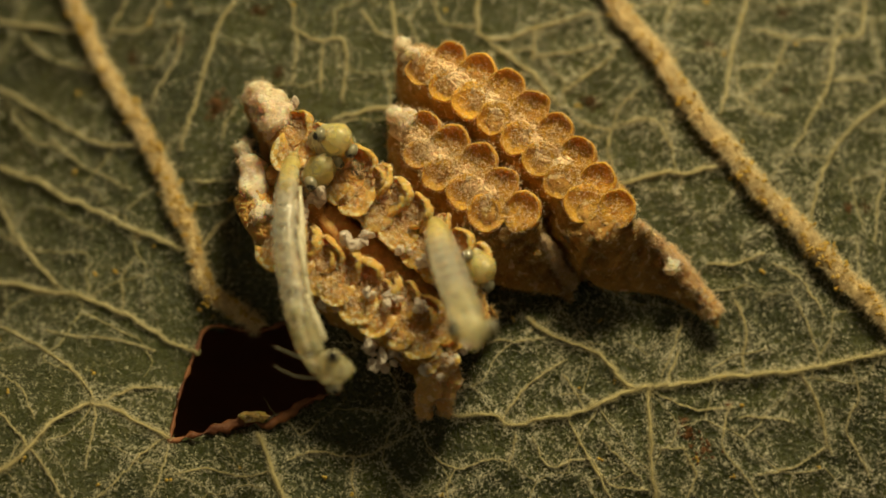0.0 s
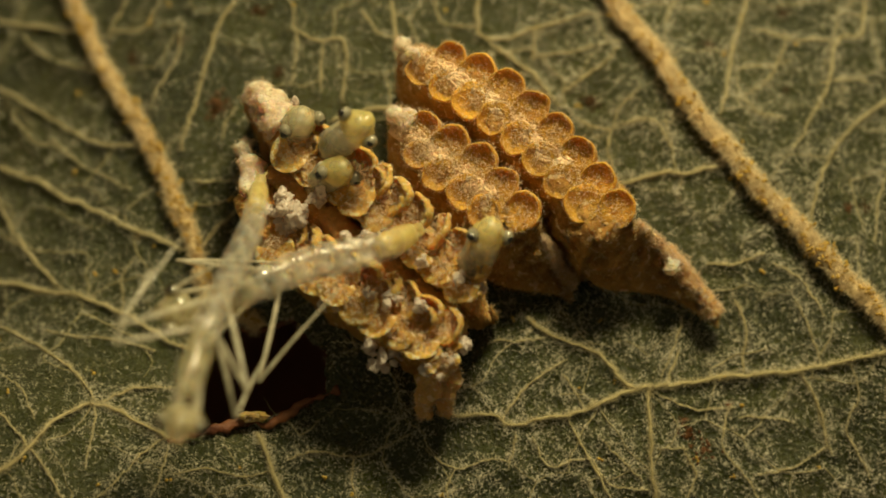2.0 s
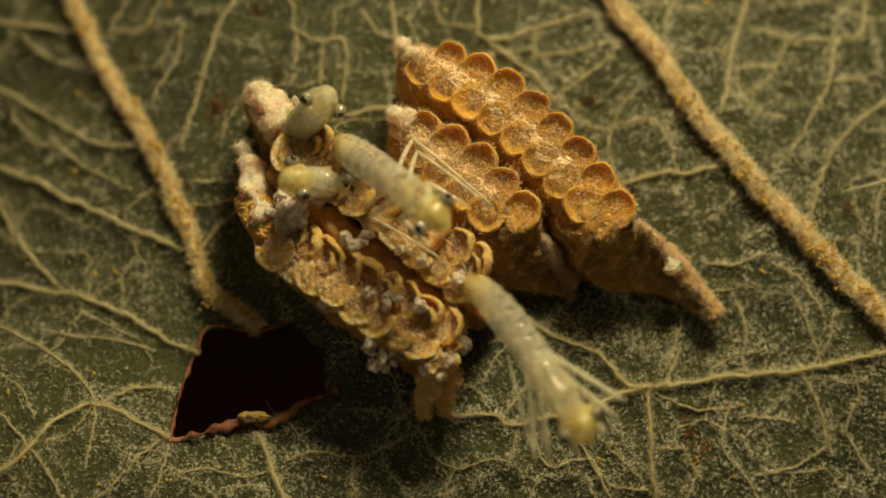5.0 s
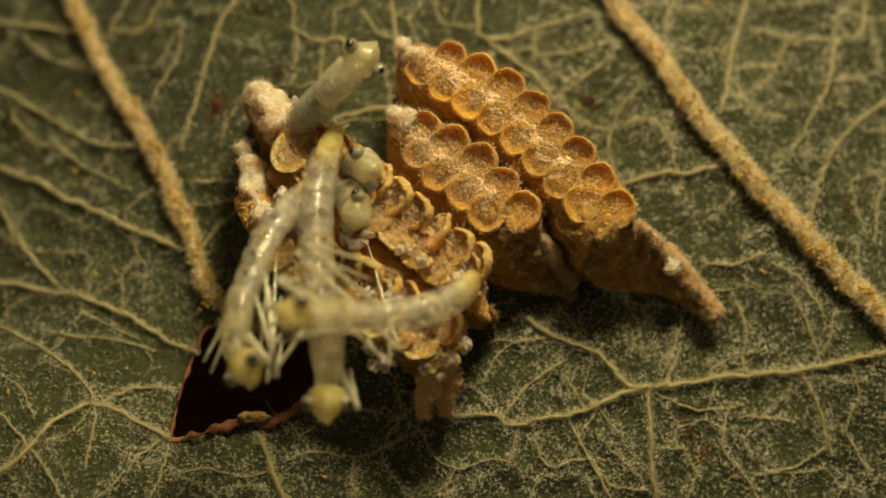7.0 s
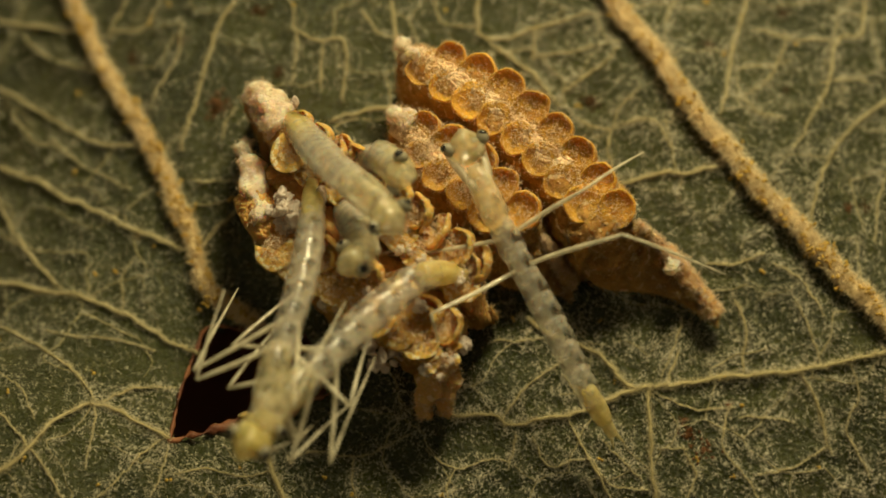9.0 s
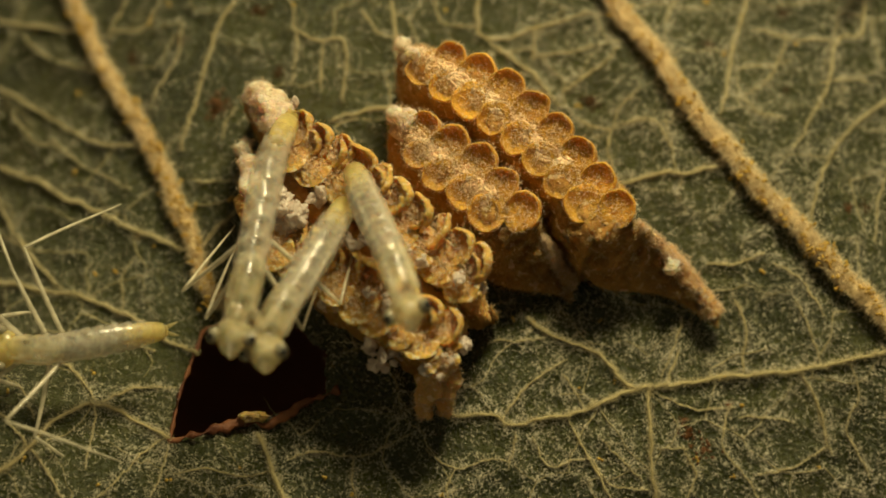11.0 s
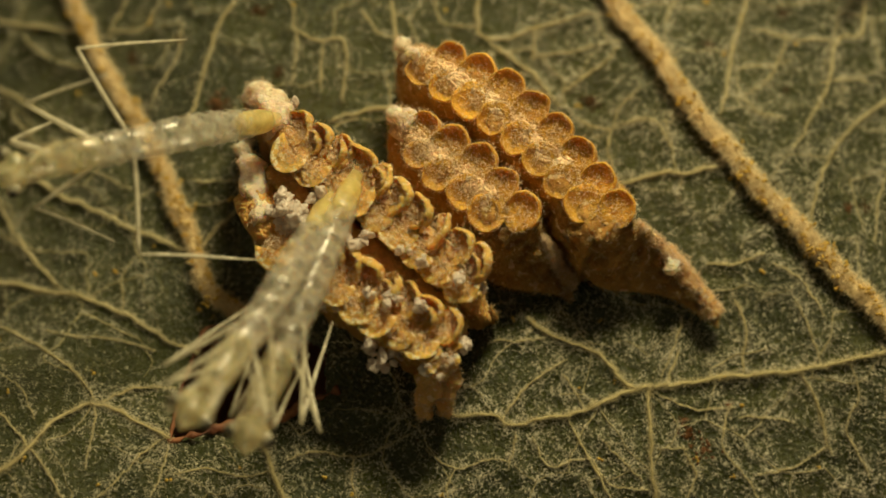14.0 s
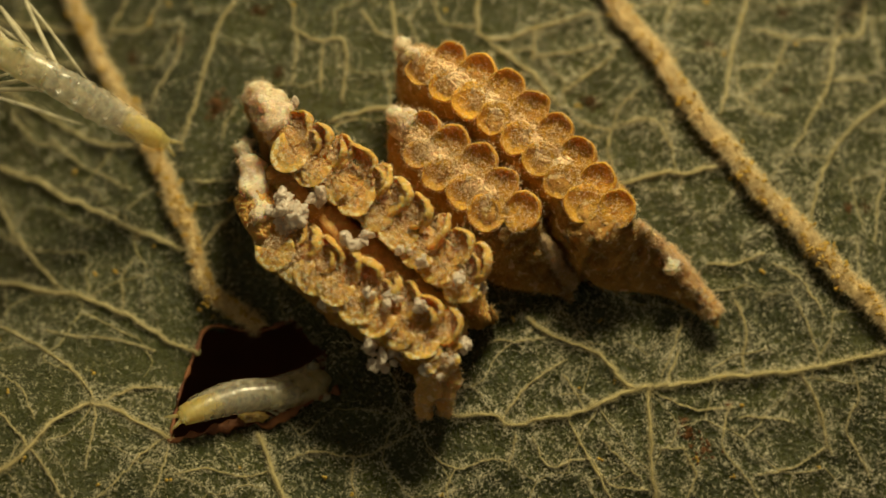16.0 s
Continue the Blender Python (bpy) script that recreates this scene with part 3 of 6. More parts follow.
def hairs(name, points, ways, length, radius, material, label, owner=None, straight=False):
    """Thin tapered hairs, bent once."""
    n = len(points)
    p, d = np.array(points), np.array(ways)
    d /= np.linalg.norm(d, axis=1, keepdims=True) + 1e-9
    ln = rng.uniform(0.5, 1.2, (n, 1)) * length
    bend = d + rng.normal(0, 0.4, (n, 3))
    bend /= np.linalg.norm(bend, axis=1, keepdims=True)
    s = np.cross(d, rng.normal(0, 1, (n, 3)))
    s /= np.linalg.norm(s, axis=1, keepdims=True) + 1e-9
    w = np.cross(d, s)
    m = p + d * ln * 0.5
    e = m + bend * ln * 0.5
    ring = [s, -0.5 * s + 0.87 * w, -0.5 * s - 0.87 * w]
    if straight:
        v = np.stack([p + r * radius for r in ring] + [p + d * ln], 1).reshape(-1, 3)
        base = (np.arange(n) * 4)[:, None]
        tips = np.concatenate([base + np.array(q) for q in ((0, 1, 3), (1, 2, 3), (2, 0, 3))])
        part(name, smooth_mesh(name, v, tips.tolist(), material), material, owner or leaf, label, kind="stuff")
        return
    v = np.stack([p + r * radius for r in ring] + [m + r * radius * 0.8 for r in ring] + [e], 1).reshape(-1, 3)
    base = (np.arange(n) * 7)[:, None]
    quads = np.concatenate([base + np.array(q) for q in ((0, 1, 4, 3), (1, 2, 5, 4), (2, 0, 3, 5))])
    tips = np.concatenate([base + np.array(q) for q in ((3, 4, 6), (4, 5, 6), (5, 3, 6))])
    part(name, smooth_mesh(name, v, quads.tolist() + tips.tolist(), material), material, owner or leaf, label, kind="stuff")


hairs("vein_hair", thin_roots, thin_dirs, np.array(thin_long)[:, None], 0.0042, THIN_HAIR, "short pale hairs on the thin veins", straight=True)
hairs("vein_hair", roots, root_dirs, 0.22, 0.0050, VEIN_HAIR, "felt of tan hairs on the veins")
hp, hd, hl = [], [], []


def star(q, rays):
    """A tuft of short rays from one root."""
    turn0 = rng.uniform(0, 6.28)
    size = rng.uniform(0.04, 0.125)
    for k in range(rays):
        hl.append(size)
        a = turn0 + 6.28 * k / rays + rng.normal(0, 0.3)
        hp.append(q)
        hd.append((math.cos(a), math.sin(a), abs(rng.normal(0.35, 0.3))))


for line in net_lines:
    for q in line:
        if abs(q[0]) < 10 and abs(q[1]) < 8 and rng.random() < (1.0 if q[0] > -1 else 0.35):
            for _ in range(2):
                star(q + np.r_[rng.normal(0, 0.05, 2), 0.03], 5)
for _ in range(120000):
    x, y = rng.uniform(-10, 10), rng.uniform(-7, 7.5)
    dense = 0.60 if x > 1 and x + 0.8 * y > 5.6 else 0.54 if x > 1 else (0.36 if y < 0 else 0.22)
    if y < -2.6 and -7 < x < 0.8:
        dense = 0.6
    if x > 1 and -5 < y < -0.8:
        dense = 0.72
    d = near.find((x, y, 0))[2]
    dense *= 0.38 + 1.1 * math.exp(-(d / 0.13) ** 2)
    if rng.random() > dense * (1 + 1.1 * noise.noise((x * 0.8, y * 0.8, 11)) + 0.8 * noise.noise((x * 2.6, y * 2.6, 4))) or inside(np.array(x), np.array(y), HOLE):
        continue
    star(np.array((x, y, float(leaf_height(x, y)) + hollow(x, y) + 0.005)), int(rng.integers(3, 6)))
hairs("leaf_hair", hp, hd, np.array(hl)[:, None], 0.0037, HAIR, "short pale star-shaped leaf hairs", straight=True)

grains = []
for k in range(300):
    if k < 200:
        i = int(rng.integers(0, len(roots)))
        c = roots[i] + 0.06 * np.array(root_dirs[i]) + (0, 0, 0.07)
    else:
        x, y = rng.uniform(-9, 9.5), rng.uniform(-6.5, 8)
        if inside(np.array(x), np.array(y), HOLE):
            continue
        c = np.array((x, y, float(leaf_height(x, y)) + hollow(x, y) + 0.02))
    for _ in range(5 if k < 200 else 3):
        grains.append(ball(c + rng.normal(0, 0.045 if k < 200 else 0.03, 3), [rng.uniform(0.017, 0.040)] * 3, 4, 6, rough=0.5, seed=k))
part("yellow_grain", joined(grains), GRAIN, leaf, "scattered yellow-orange grains", kind="stuff")


def spot(c, r, seed, material=SPOT, label="dark brown spot"):
    c = (c[0], c[1], float(leaf_height(c[0], c[1])) + hollow(c[0], c[1]) + 0.01)
    r2 = np.random.default_rng(int(seed * 10))
    flecks = [ball((c[0], c[1], c[2] - 0.01), (r * 0.5, r * 0.55, 0.025), 8, 16, rough=0.9, scale=1.9, seed=seed)]
    for k in range(34):
        x, y = c[0] + r2.normal(0, 0.62) * r, c[1] + r2.normal(0, 0.62) * r
        f = r * r2.uniform(0.08, 0.22)
        flecks.append(ball((x, y, float(leaf_height(x, y)) + hollow(x, y) + 0.004), (f, f * r2.uniform(0.6, 1.4), 0.02), 4, 7, rough=0.6, seed=seed + k))
    part("spot", joined(flecks), material, leaf, label)


for k, (c, r) in enumerate((((-3.36, 3.88, -0.08), 0.13), ((5.43, 4.49, -0.08), 0.15), ((3.01, 3.27, -0.12), 0.18), ((-4.62, 3.28, -0.35), 0.2), ((7.04, 5.32, -0.28), 0.13),
                            ((-3.84, 5.33, -0.1), 0.18), ((7.02, 3.54, -0.17), 0.08), ((4.23, 4.23, 0.06), 0.05), ((8.49, 1.01, -0.26), 0.12), ((-6.48, 4.64, -0.97), 0.16),
                            ((-5.44, 4.83, -0.54), 0.13))):
    spot(c, r, k * 1.7)
for k, (c, r) in enumerate((((4.77, -3.67), 0.16), ((5.10, -3.96), 0.18), ((4.72, -3.41), 0.10), ((5.62, -3.09), 0.09), ((8.15, 0.94), 0.10), ((-4.61, 3.22), 0.22))):
    spot(c, r, 30 + k * 2.3, RUST, "rust-brown stain")

rim = spline([(-5.35, -3.94, -0.1), (-4.88, -3.8, -0.19), (-4.24, -3.56, -0.37), (-3.75, -3.4, -0.4), (-3.36, -3.49, -0.42), (-2.71, -3.07, -0.42), (-2.04, -2.82, -0.34)], 60)
rim_r = [0.03 + 0.09 * abs(noise.noise((q[0] * 1.8, q[1], 0))) + 0.035 * math.sin(math.pi * i / 59) for i, q in enumerate(rim)]
part("torn_edge", tube(rim, rim_r, 10, flat=0.7, rough=0.12, scale=5), TORN, leaf, "dry brown curled edge of the hole")
crust = [ball((-3.75 + 0.30 * k / 9 - 0.14, -3.38 + 0.05 * math.sin(2.3 * k), -0.30 + 0.03 * math.cos(1.7 * k)), (0.11, 0.06, 0.05), 7, 10, rough=0.9, scale=2.5, seed=k) for k in range(12)]
part("crust", joined(crust), TIP, leaf, "flaky tan crust on the torn edge")
rim = spline([(-5.31, -3.91, -0.12), (-5.19, -2.88, -0.53), (-4.94, -1.92, -0.78), (-4.66, -1.37, -0.77), (-3.71, -1.5, -0.66), (-2.97, -1.3, -0.5)], 50)
part("torn_edge", tube(rim, [0.03 + 0.03 * abs(noise.noise((q[0] * 2, q[1] * 2, 4))) for q in rim], 8, rough=0.05, scale=5), TORN, leaf)


# ---- egg cases ----
def perp(s):
    t = np.gradient(s[:, :2], axis=0)
    t /= np.linalg.norm(t, axis=1, keepdims=True)
    return t, np.column_stack([t[:, 1], -t[:, 0]])


def case_body(rows, seed, under, ribs, pitch):
    """A ridge on the leaf; each row is x, y, top height and half width."""
    s = spline(rows, 80)
    t, side = perp(s)
    verts, faces, sides = [], [], 48
    for i, (x, y, h, w) in enumerate(s):
        low = float(leaf_height(x, y)) - 0.05
        for k in range(sides):
            a = math.pi * (1.06 - 1.12 * k / (sides - 1))
            c, sn = math.cos(a), math.sin(a)
            off = w * math.copysign(abs(c) ** 0.6, c) * (1 - under * (1 - max(0, sn)) ** 1.5)
            z = low + (h - low) * math.copysign(abs(sn) ** 0.55, sn)
            q = np.array((x + side[i, 0] * off, y + side[i, 1] * off, z))
            d = np.array((side[i, 0] * c, side[i, 1] * c, sn))
            rib = ribs * abs(math.sin(math.pi * i / 79 * pitch)) * abs(c) ** 2
            q += d * (0.09 * rough3(q, 1.6, seed) + 0.07 * rough3(q, 4.5, seed) + 0.04 * rough3(q, 11, seed) + rib)
            verts.append(q)
    for i in range(len(s) - 1):
        for k in range(sides - 1):
            a = i * sides + k
            faces.append((a, a + 1, a + sides + 1, a + sides))
    faces += [tuple(range(sides))[::-1], tuple(range((len(s) - 1) * sides, len(s) * sides))]
    return (verts, faces), s, t, side


def cup_mesh(seed, rise):
    """An open cup: a thick rim round its outer side sinks away towards the inner side; x points outwards."""
    prof = [(0.0, -0.20), (0.22, -0.21), (0.42, -0.18), (0.58, -0.12), (0.72, -0.02), (0.82, 0.4), (0.89, 0.85), (0.94, 1.0), (0.98, 0.95), (1.02, 0.6), (1.03, -0.1),
            (1.0, -0.6), (0.92, -1.2)]
    n, verts = 36, [(0, 0, prof[0][1])]
    for r, z in prof[1:]:
        for k in range(n):
            a = 2 * math.pi * k / n
            c, sn = math.cos(a), math.sin(a)
            wall = min(1, max(0, (c + 0.62) / 0.75))
            wall = wall * wall * (3 - 2 * wall) * (1 + 0.25 * noise.noise((c * 1.3, sn * 1.3, seed + 4)))
            g = 1 + 0.10 * noise.noise((c * 1.5 + seed, sn * 1.5, 0)) + 0.03 * noise.noise((c * 7, sn * 7, seed))
            zz = z * rise * wall - 0.1 * (1 - wall) if z > 0 else z
            zz += 0.06 * noise.noise((3 * r * c, 3 * r * sn, seed)) + 0.05 * noise.noise((9 * r * c, 9 * r * sn, seed))
            verts.append((r * g * c, r * g * sn * 0.95, zz))
    faces = [(0, 1 + k, 1 + (k + 1) % n) for k in range(n)]
    for i in range(len(prof) - 2):
        for k in range(n):
            a, b = 1 + i * n + k, 1 + i * n + (k + 1) % n
            faces.append((a, a + n, b + n, b))
    r = 0.345
    return smooth_mesh("lid", [(x * r, y * r, z * r) for x, y, z in verts], faces, LID)


def shell(grid, thick):
    """A thin shell from a grid of points with an under-side thick below it along the given shift."""
    m, n = len(grid), len(grid[0])
    top = [p for row in grid for p in row]
    low = [tuple(np.array(p) + np.array(thick(p))) for p in top]
    faces, o = [], len(top)
    for i in range(m - 1):
        for k in range(n - 1):
            a, b = i * n + k, i * n + k + 1
            faces += [(a, a + n, b + n, b), (o + a, o + b, o + b + n, o + a + n)]
    ring = [k for k in range(n)] + [i * n + n - 1 for i in range(1, m)] + [(m - 1) * n + k for k in range(n - 2, -1, -1)] + [i * n for i in range(m - 2, 0, -1)]
    for p, q in zip(ring, ring[1:] + ring[:1]):
        faces.append((p, q, o + q, o + p))
    return top + low, faces


def shelf_mesh(seed):
    """A half-round ledge with a blunt ragged edge, slightly dished."""
    grid = []
    for i in range(9):
        r = 0.05 + 0.95 * i / 8
        row = []
        for k in range(21):
            a = math.radians(-112 + 224 * k / 20)
            g = 1 + r * (0.10 * noise.noise((math.cos(a) * 1.4 + seed, math.sin(a) * 1.4, 0)) + 0.05 * noise.noise((math.cos(a) * 6, math.sin(a) * 6, seed)))
            x, y = r * g * math.cos(a), 0.92 * r * g * math.sin(a)
            z = 0.16 * r ** 3 + 0.12 * noise.noise((x * 2, y * 2, seed)) + 0.07 * noise.noise((x * 7, y * 7, seed)) * (1 - r)
            row.append((x, y, z))
        grid.append(row)
    v, f = shell(grid, lambda p: (-0.06 * p[0], -0.06 * p[1], -0.16 - 0.25 * max(0, 0.7 - math.hypot(p[0], p[1]))))
    return smooth_mesh("scale", [(0.35 * x, 0.38 * y, 0.30 * z) for x, y, z in v], f, SCALE)


def arc_mesh(seed):
    """A fleshy scoop: a dished floor that curls up into a thick lip on its far side."""
    grid = []
    for i in range(11):
        h = i / 10
        row = []
        for k in range(21):
            a = math.radians(-108 + 216 * k / 20)
            rise = max(0.1, math.cos((a - 0.5 * math.sin(seed * 5)) * 0.80)) * (1 + 0.35 * noise.noise((math.sin(a) * 2.2, seed, 3)) + 0.15 * noise.noise((a * 4, seed, 6)))
            r = 0.08 + 0.92 * math.sin(h * 1.45) - 0.10 * max(0, h - 0.8) / 0.2 + h * (0.22 * noise.noise((a * 1.2, h * 2, seed)) + 0.07 * noise.noise((a * 6, h * 3, seed)))
            z = 0.80 * rise * h ** 2.2 + 0.14 * noise.noise((a * 3, h * 4, seed)) * h + 0.06 * noise.noise((a * 8, h * 9, seed)) - 0.22
            row.append((-r * math.cos(a), r * math.sin(a) * 0.92, z))
        grid.append(row)
    v, f = shell(grid, lambda p: (0.16 * p[0], 0.16 * p[1], -0.20))
    return smooth_mesh("scale", [(0.33 * x, 0.36 * y, 0.40 * z) for x, y, z in v], f, SCALE)


def fuzz_on(body, case, count, length=0.08, material=FROTH):
    v = np.array(body[0])
    pick = rng.integers(0, len(v), count)
    p = v[pick] + rng.normal(0, 0.03, (count, 3))
    way = np.c_[rng.normal(0, 1, (count, 2)), np.abs(rng.normal(0.5, 0.6, count))]
    hairs("fuzz", p, way, length, 0.0062, material, "short pale fuzz of dried foam", case, straight=True)


LOW_LIDS, TALL_LIDS = [cup_mesh(1.3 * k, 0.20) for k in range(5)], [cup_mesh(1.3 * k + 7, 0.27) for k in range(5)]
SHELVES, ARCS = [shelf_mesh(2.1 * k) for k in range(6)], [arc_mesh(1.7 * k) for k in range(6)]


def frame_at(p, normal, along):
    """A matrix in metres whose z is the normal and whose x is near along."""
    z = Vector(normal).normalized()
    y = z.cross(Vector(along)).normalized()
    x = y.cross(z)
    m = Matrix((x, y, z)).transposed().to_4x4()
    m.translation = Vector(p) * MM
    return m


def froth(s, side, a, b, count, spread, lift, seed, size=(0.025, 0.06)):
    r2, out = np.random.default_rng(seed), []
    for k in range(count):
        x = r2.uniform(a, min(b, 0.999)) * (len(s) - 1)
        i, f = int(x), x % 1
        x0, y0, h, w = s[i] * (1 - f) + s[i + 1] * f
        off = r2.normal(0, spread)
        if abs(off) > w:
            continue
        z = h * (1 - 0.10 * (off / w) ** 2) + lift * r2.random()
        rad = r2.uniform(*size)
        out.append(ball((x0 + side[i, 0] * off, y0 + side[i, 1] * off, z), (rad, rad * r2.uniform(0.6, 1.2), rad), 3, 5, rough=0.6, seed=k * 0.37))
    return joined(out)


def froth_bed(s, side, a, b, half, lift, seed):
    """A lumpy dried-foam bed along the crest."""
    rows = spline(s[int(a * 79):int(b * 79) + 1], 300)
    sd = np.array([np.interp(np.linspace(0, 1, 300), np.linspace(0, 1, int(b * 79) + 1 - int(a * 79)), side[int(a * 79):int(b * 79) + 1, j]) for j in (0, 1)]).T
    n, verts, faces = 64, [], []
    for i, (x, y, h, w) in enumerate(rows):
        for k in range(n):
            v = -1 + 2 * k / (n - 1)
            q = (x + sd[i, 0] * v * half, y + sd[i, 1] * v * half, h)
            z = h + lift * (1 - v * v) ** 0.5 - 0.12 * v * v - 0.05 + 0.08 * rough3(q, 2.6, seed) + 0.06 * rough3(q, 8, seed) + 0.045 * rough3(q, 17, seed) + 0.02 * rough3(q, 38, seed)
            verts.append((q[0], q[1], z))
    for i in range(len(rows) - 1):
        for k in range(n - 1):
            c = i * n + k
            faces.append((c, c + 1, c + n + 1, c + n))
    return verts, faces


def slope_mesh(crest, foot, back, seed):
    """The blunt front of a case: a crest with a steep face down to its foot and a rounded back."""
    n, m = 110, 56
    lines = [spline(line, n) for line in (foot, crest, back)]
    verts, faces = [], []
    for i in range(n):
        f, c, k = (line[i] for line in lines)
        for j in range(m):
            u = j / (m - 1)
            q = f * (1 - u) ** 2 + 2 * u * (1 - u) * (2 * c - 0.5 * (f + k)) + k * u ** 2
            q = 0.55 * q + 0.45 * (f + (c - f) * min(1, u * 2) if u < 0.5 else c + (k - c) * (2 * u - 1))
            d = np.array((-0.3, -0.6, 0.7)) if u < 0.5 else np.array((0.5, 0.4, 0.75))
            q = q + d * (0.20 * rough3(q, 1.3, seed) + 0.20 * rough3(q, 3.0, seed) + 0.12 * rough3(q, 7, seed) + 0.06 * rough3(q, 18, seed)) * min(1, 8 * u * (1 - u) + 0.15)
            verts.append(q)
    for i in range(n - 1):
        for j in range(m - 1):
            a = i * m + j
            faces.append((a, a + m, a + m + 1, a + 1))
    return verts, faces + [tuple(range(m)), tuple(range((n - 1) * m, n * m))[::-1]]


def whole_case(rows, slope, tail, width, low_row, n_low, tall_row, n_tall, seed, label):
    case = new("egg_case")
    tagged(case, label, "egg case", group="egg cases on the leaf")
    body, s, t, side = case_body(rows, seed, -0.04, 0.06, 11)
    part("body", body, CASE, case, "ochre foamy wall")
    fuzz_on(body, case, 9000, 0.08, CASE)
    front = slope_mesh(*slope, seed)
    part("front_slope", front, CASE, case, "rough ochre front of the case")
    fuzz_on(front, case, 12000, 0.08, CASE)
    fuzz_on(front, case, 5000, 0.10, TIP)
    ridge = spline(tail, 40)
    tail_geo = tube(ridge, np.linspace(0.18, 0.16, 40) * width * np.clip(0.2 + np.arange(40) / 20, 0, 1), 18, flat=0.9, rough=0.12, scale=4.0)
    part("tail", tail_geo, TIP, case, "pale tapering tail of the case")
    fuzz_on(tail_geo, case, 6000, 0.08)
    part("froth_bed", froth_bed(s, side, 0.05, 0.60, 0.30, 0.10, seed), FROTH, case, "pale dried foam between the lids")
    edge, crumbs = [], []
    for line, n, meshes, tilt in ((low_row, n_low, LOW_LIDS, 0.30), (tall_row, n_tall, TALL_LIDS, -0.32)):
        pts = spline(line, n)
        for k, p in enumerate(pts):
            i = int(np.argmin(np.linalg.norm(s[:, :2] - p[:2], axis=1)))
            out = np.array((side[i, 0], side[i, 1])) * (1 if meshes is LOW_LIDS else -1)
            turn_in = out * tilt * rng.uniform(0.8, 1.2) + t[i] * rng.uniform(0.05, 0.28)
            ob = part("lid", meshes[(k * 2) % 5], LID, case)
            size = rng.uniform(0.93, 1.08) * (0.85 if k == 0 else 1.14 if k == n - 1 else 1.0)
            ob.matrix_basis = frame_at(p, (turn_in[0], turn_in[1], 1), (out[0], out[1], 0)) @ pose(0, 0, 0, 0, 0, rng.uniform(-14, 14)) @ Matrix.Diagonal((size, size * rng.uniform(0.95, 1.08), rng.uniform(0.85, 1.2), 1))
            edge += [np.array(ob.matrix_basis @ v.co) / MM for v in ob.data.vertices]
            for _ in range(130):
                r, q = 0.31 * rng.random() ** 0.5, rng.uniform(0, 6.28)
                c = (r * math.cos(q) - 0.09, r * math.sin(q), rng.uniform(-0.07, 0.03) - 0.25 * max(0, r * math.cos(q) - 0.1))
                crumbs.append(ob.matrix_basis @ (Vector(c) * MM) / MM)
    fuzz_on((edge, 0), case, 6500, 0.055)
    hairs("froth", crumbs, np.c_[rng.normal(0, 1, (len(crumbs), 2)), np.abs(rng.normal(0.5, 0.5, len(crumbs)))], 0.085, 0.0075, FROTH, "pale fibrous dried froth in the lids", case)
    part("froth", froth(s, side, 0.03, 0.62, 1500, 0.17, 0.12, 5 + int(seed), (0.007, 0.020)), FROTH, case, "pale dried froth between the lids", kind="stuff")
    part("froth", froth(s, side, 0.0, 0.08, 300, 0.12, 0.04, 25 + int(seed), (0.012, 0.03)), FROTH, case, "pale dried froth at the tip", kind="stuff")
    return case


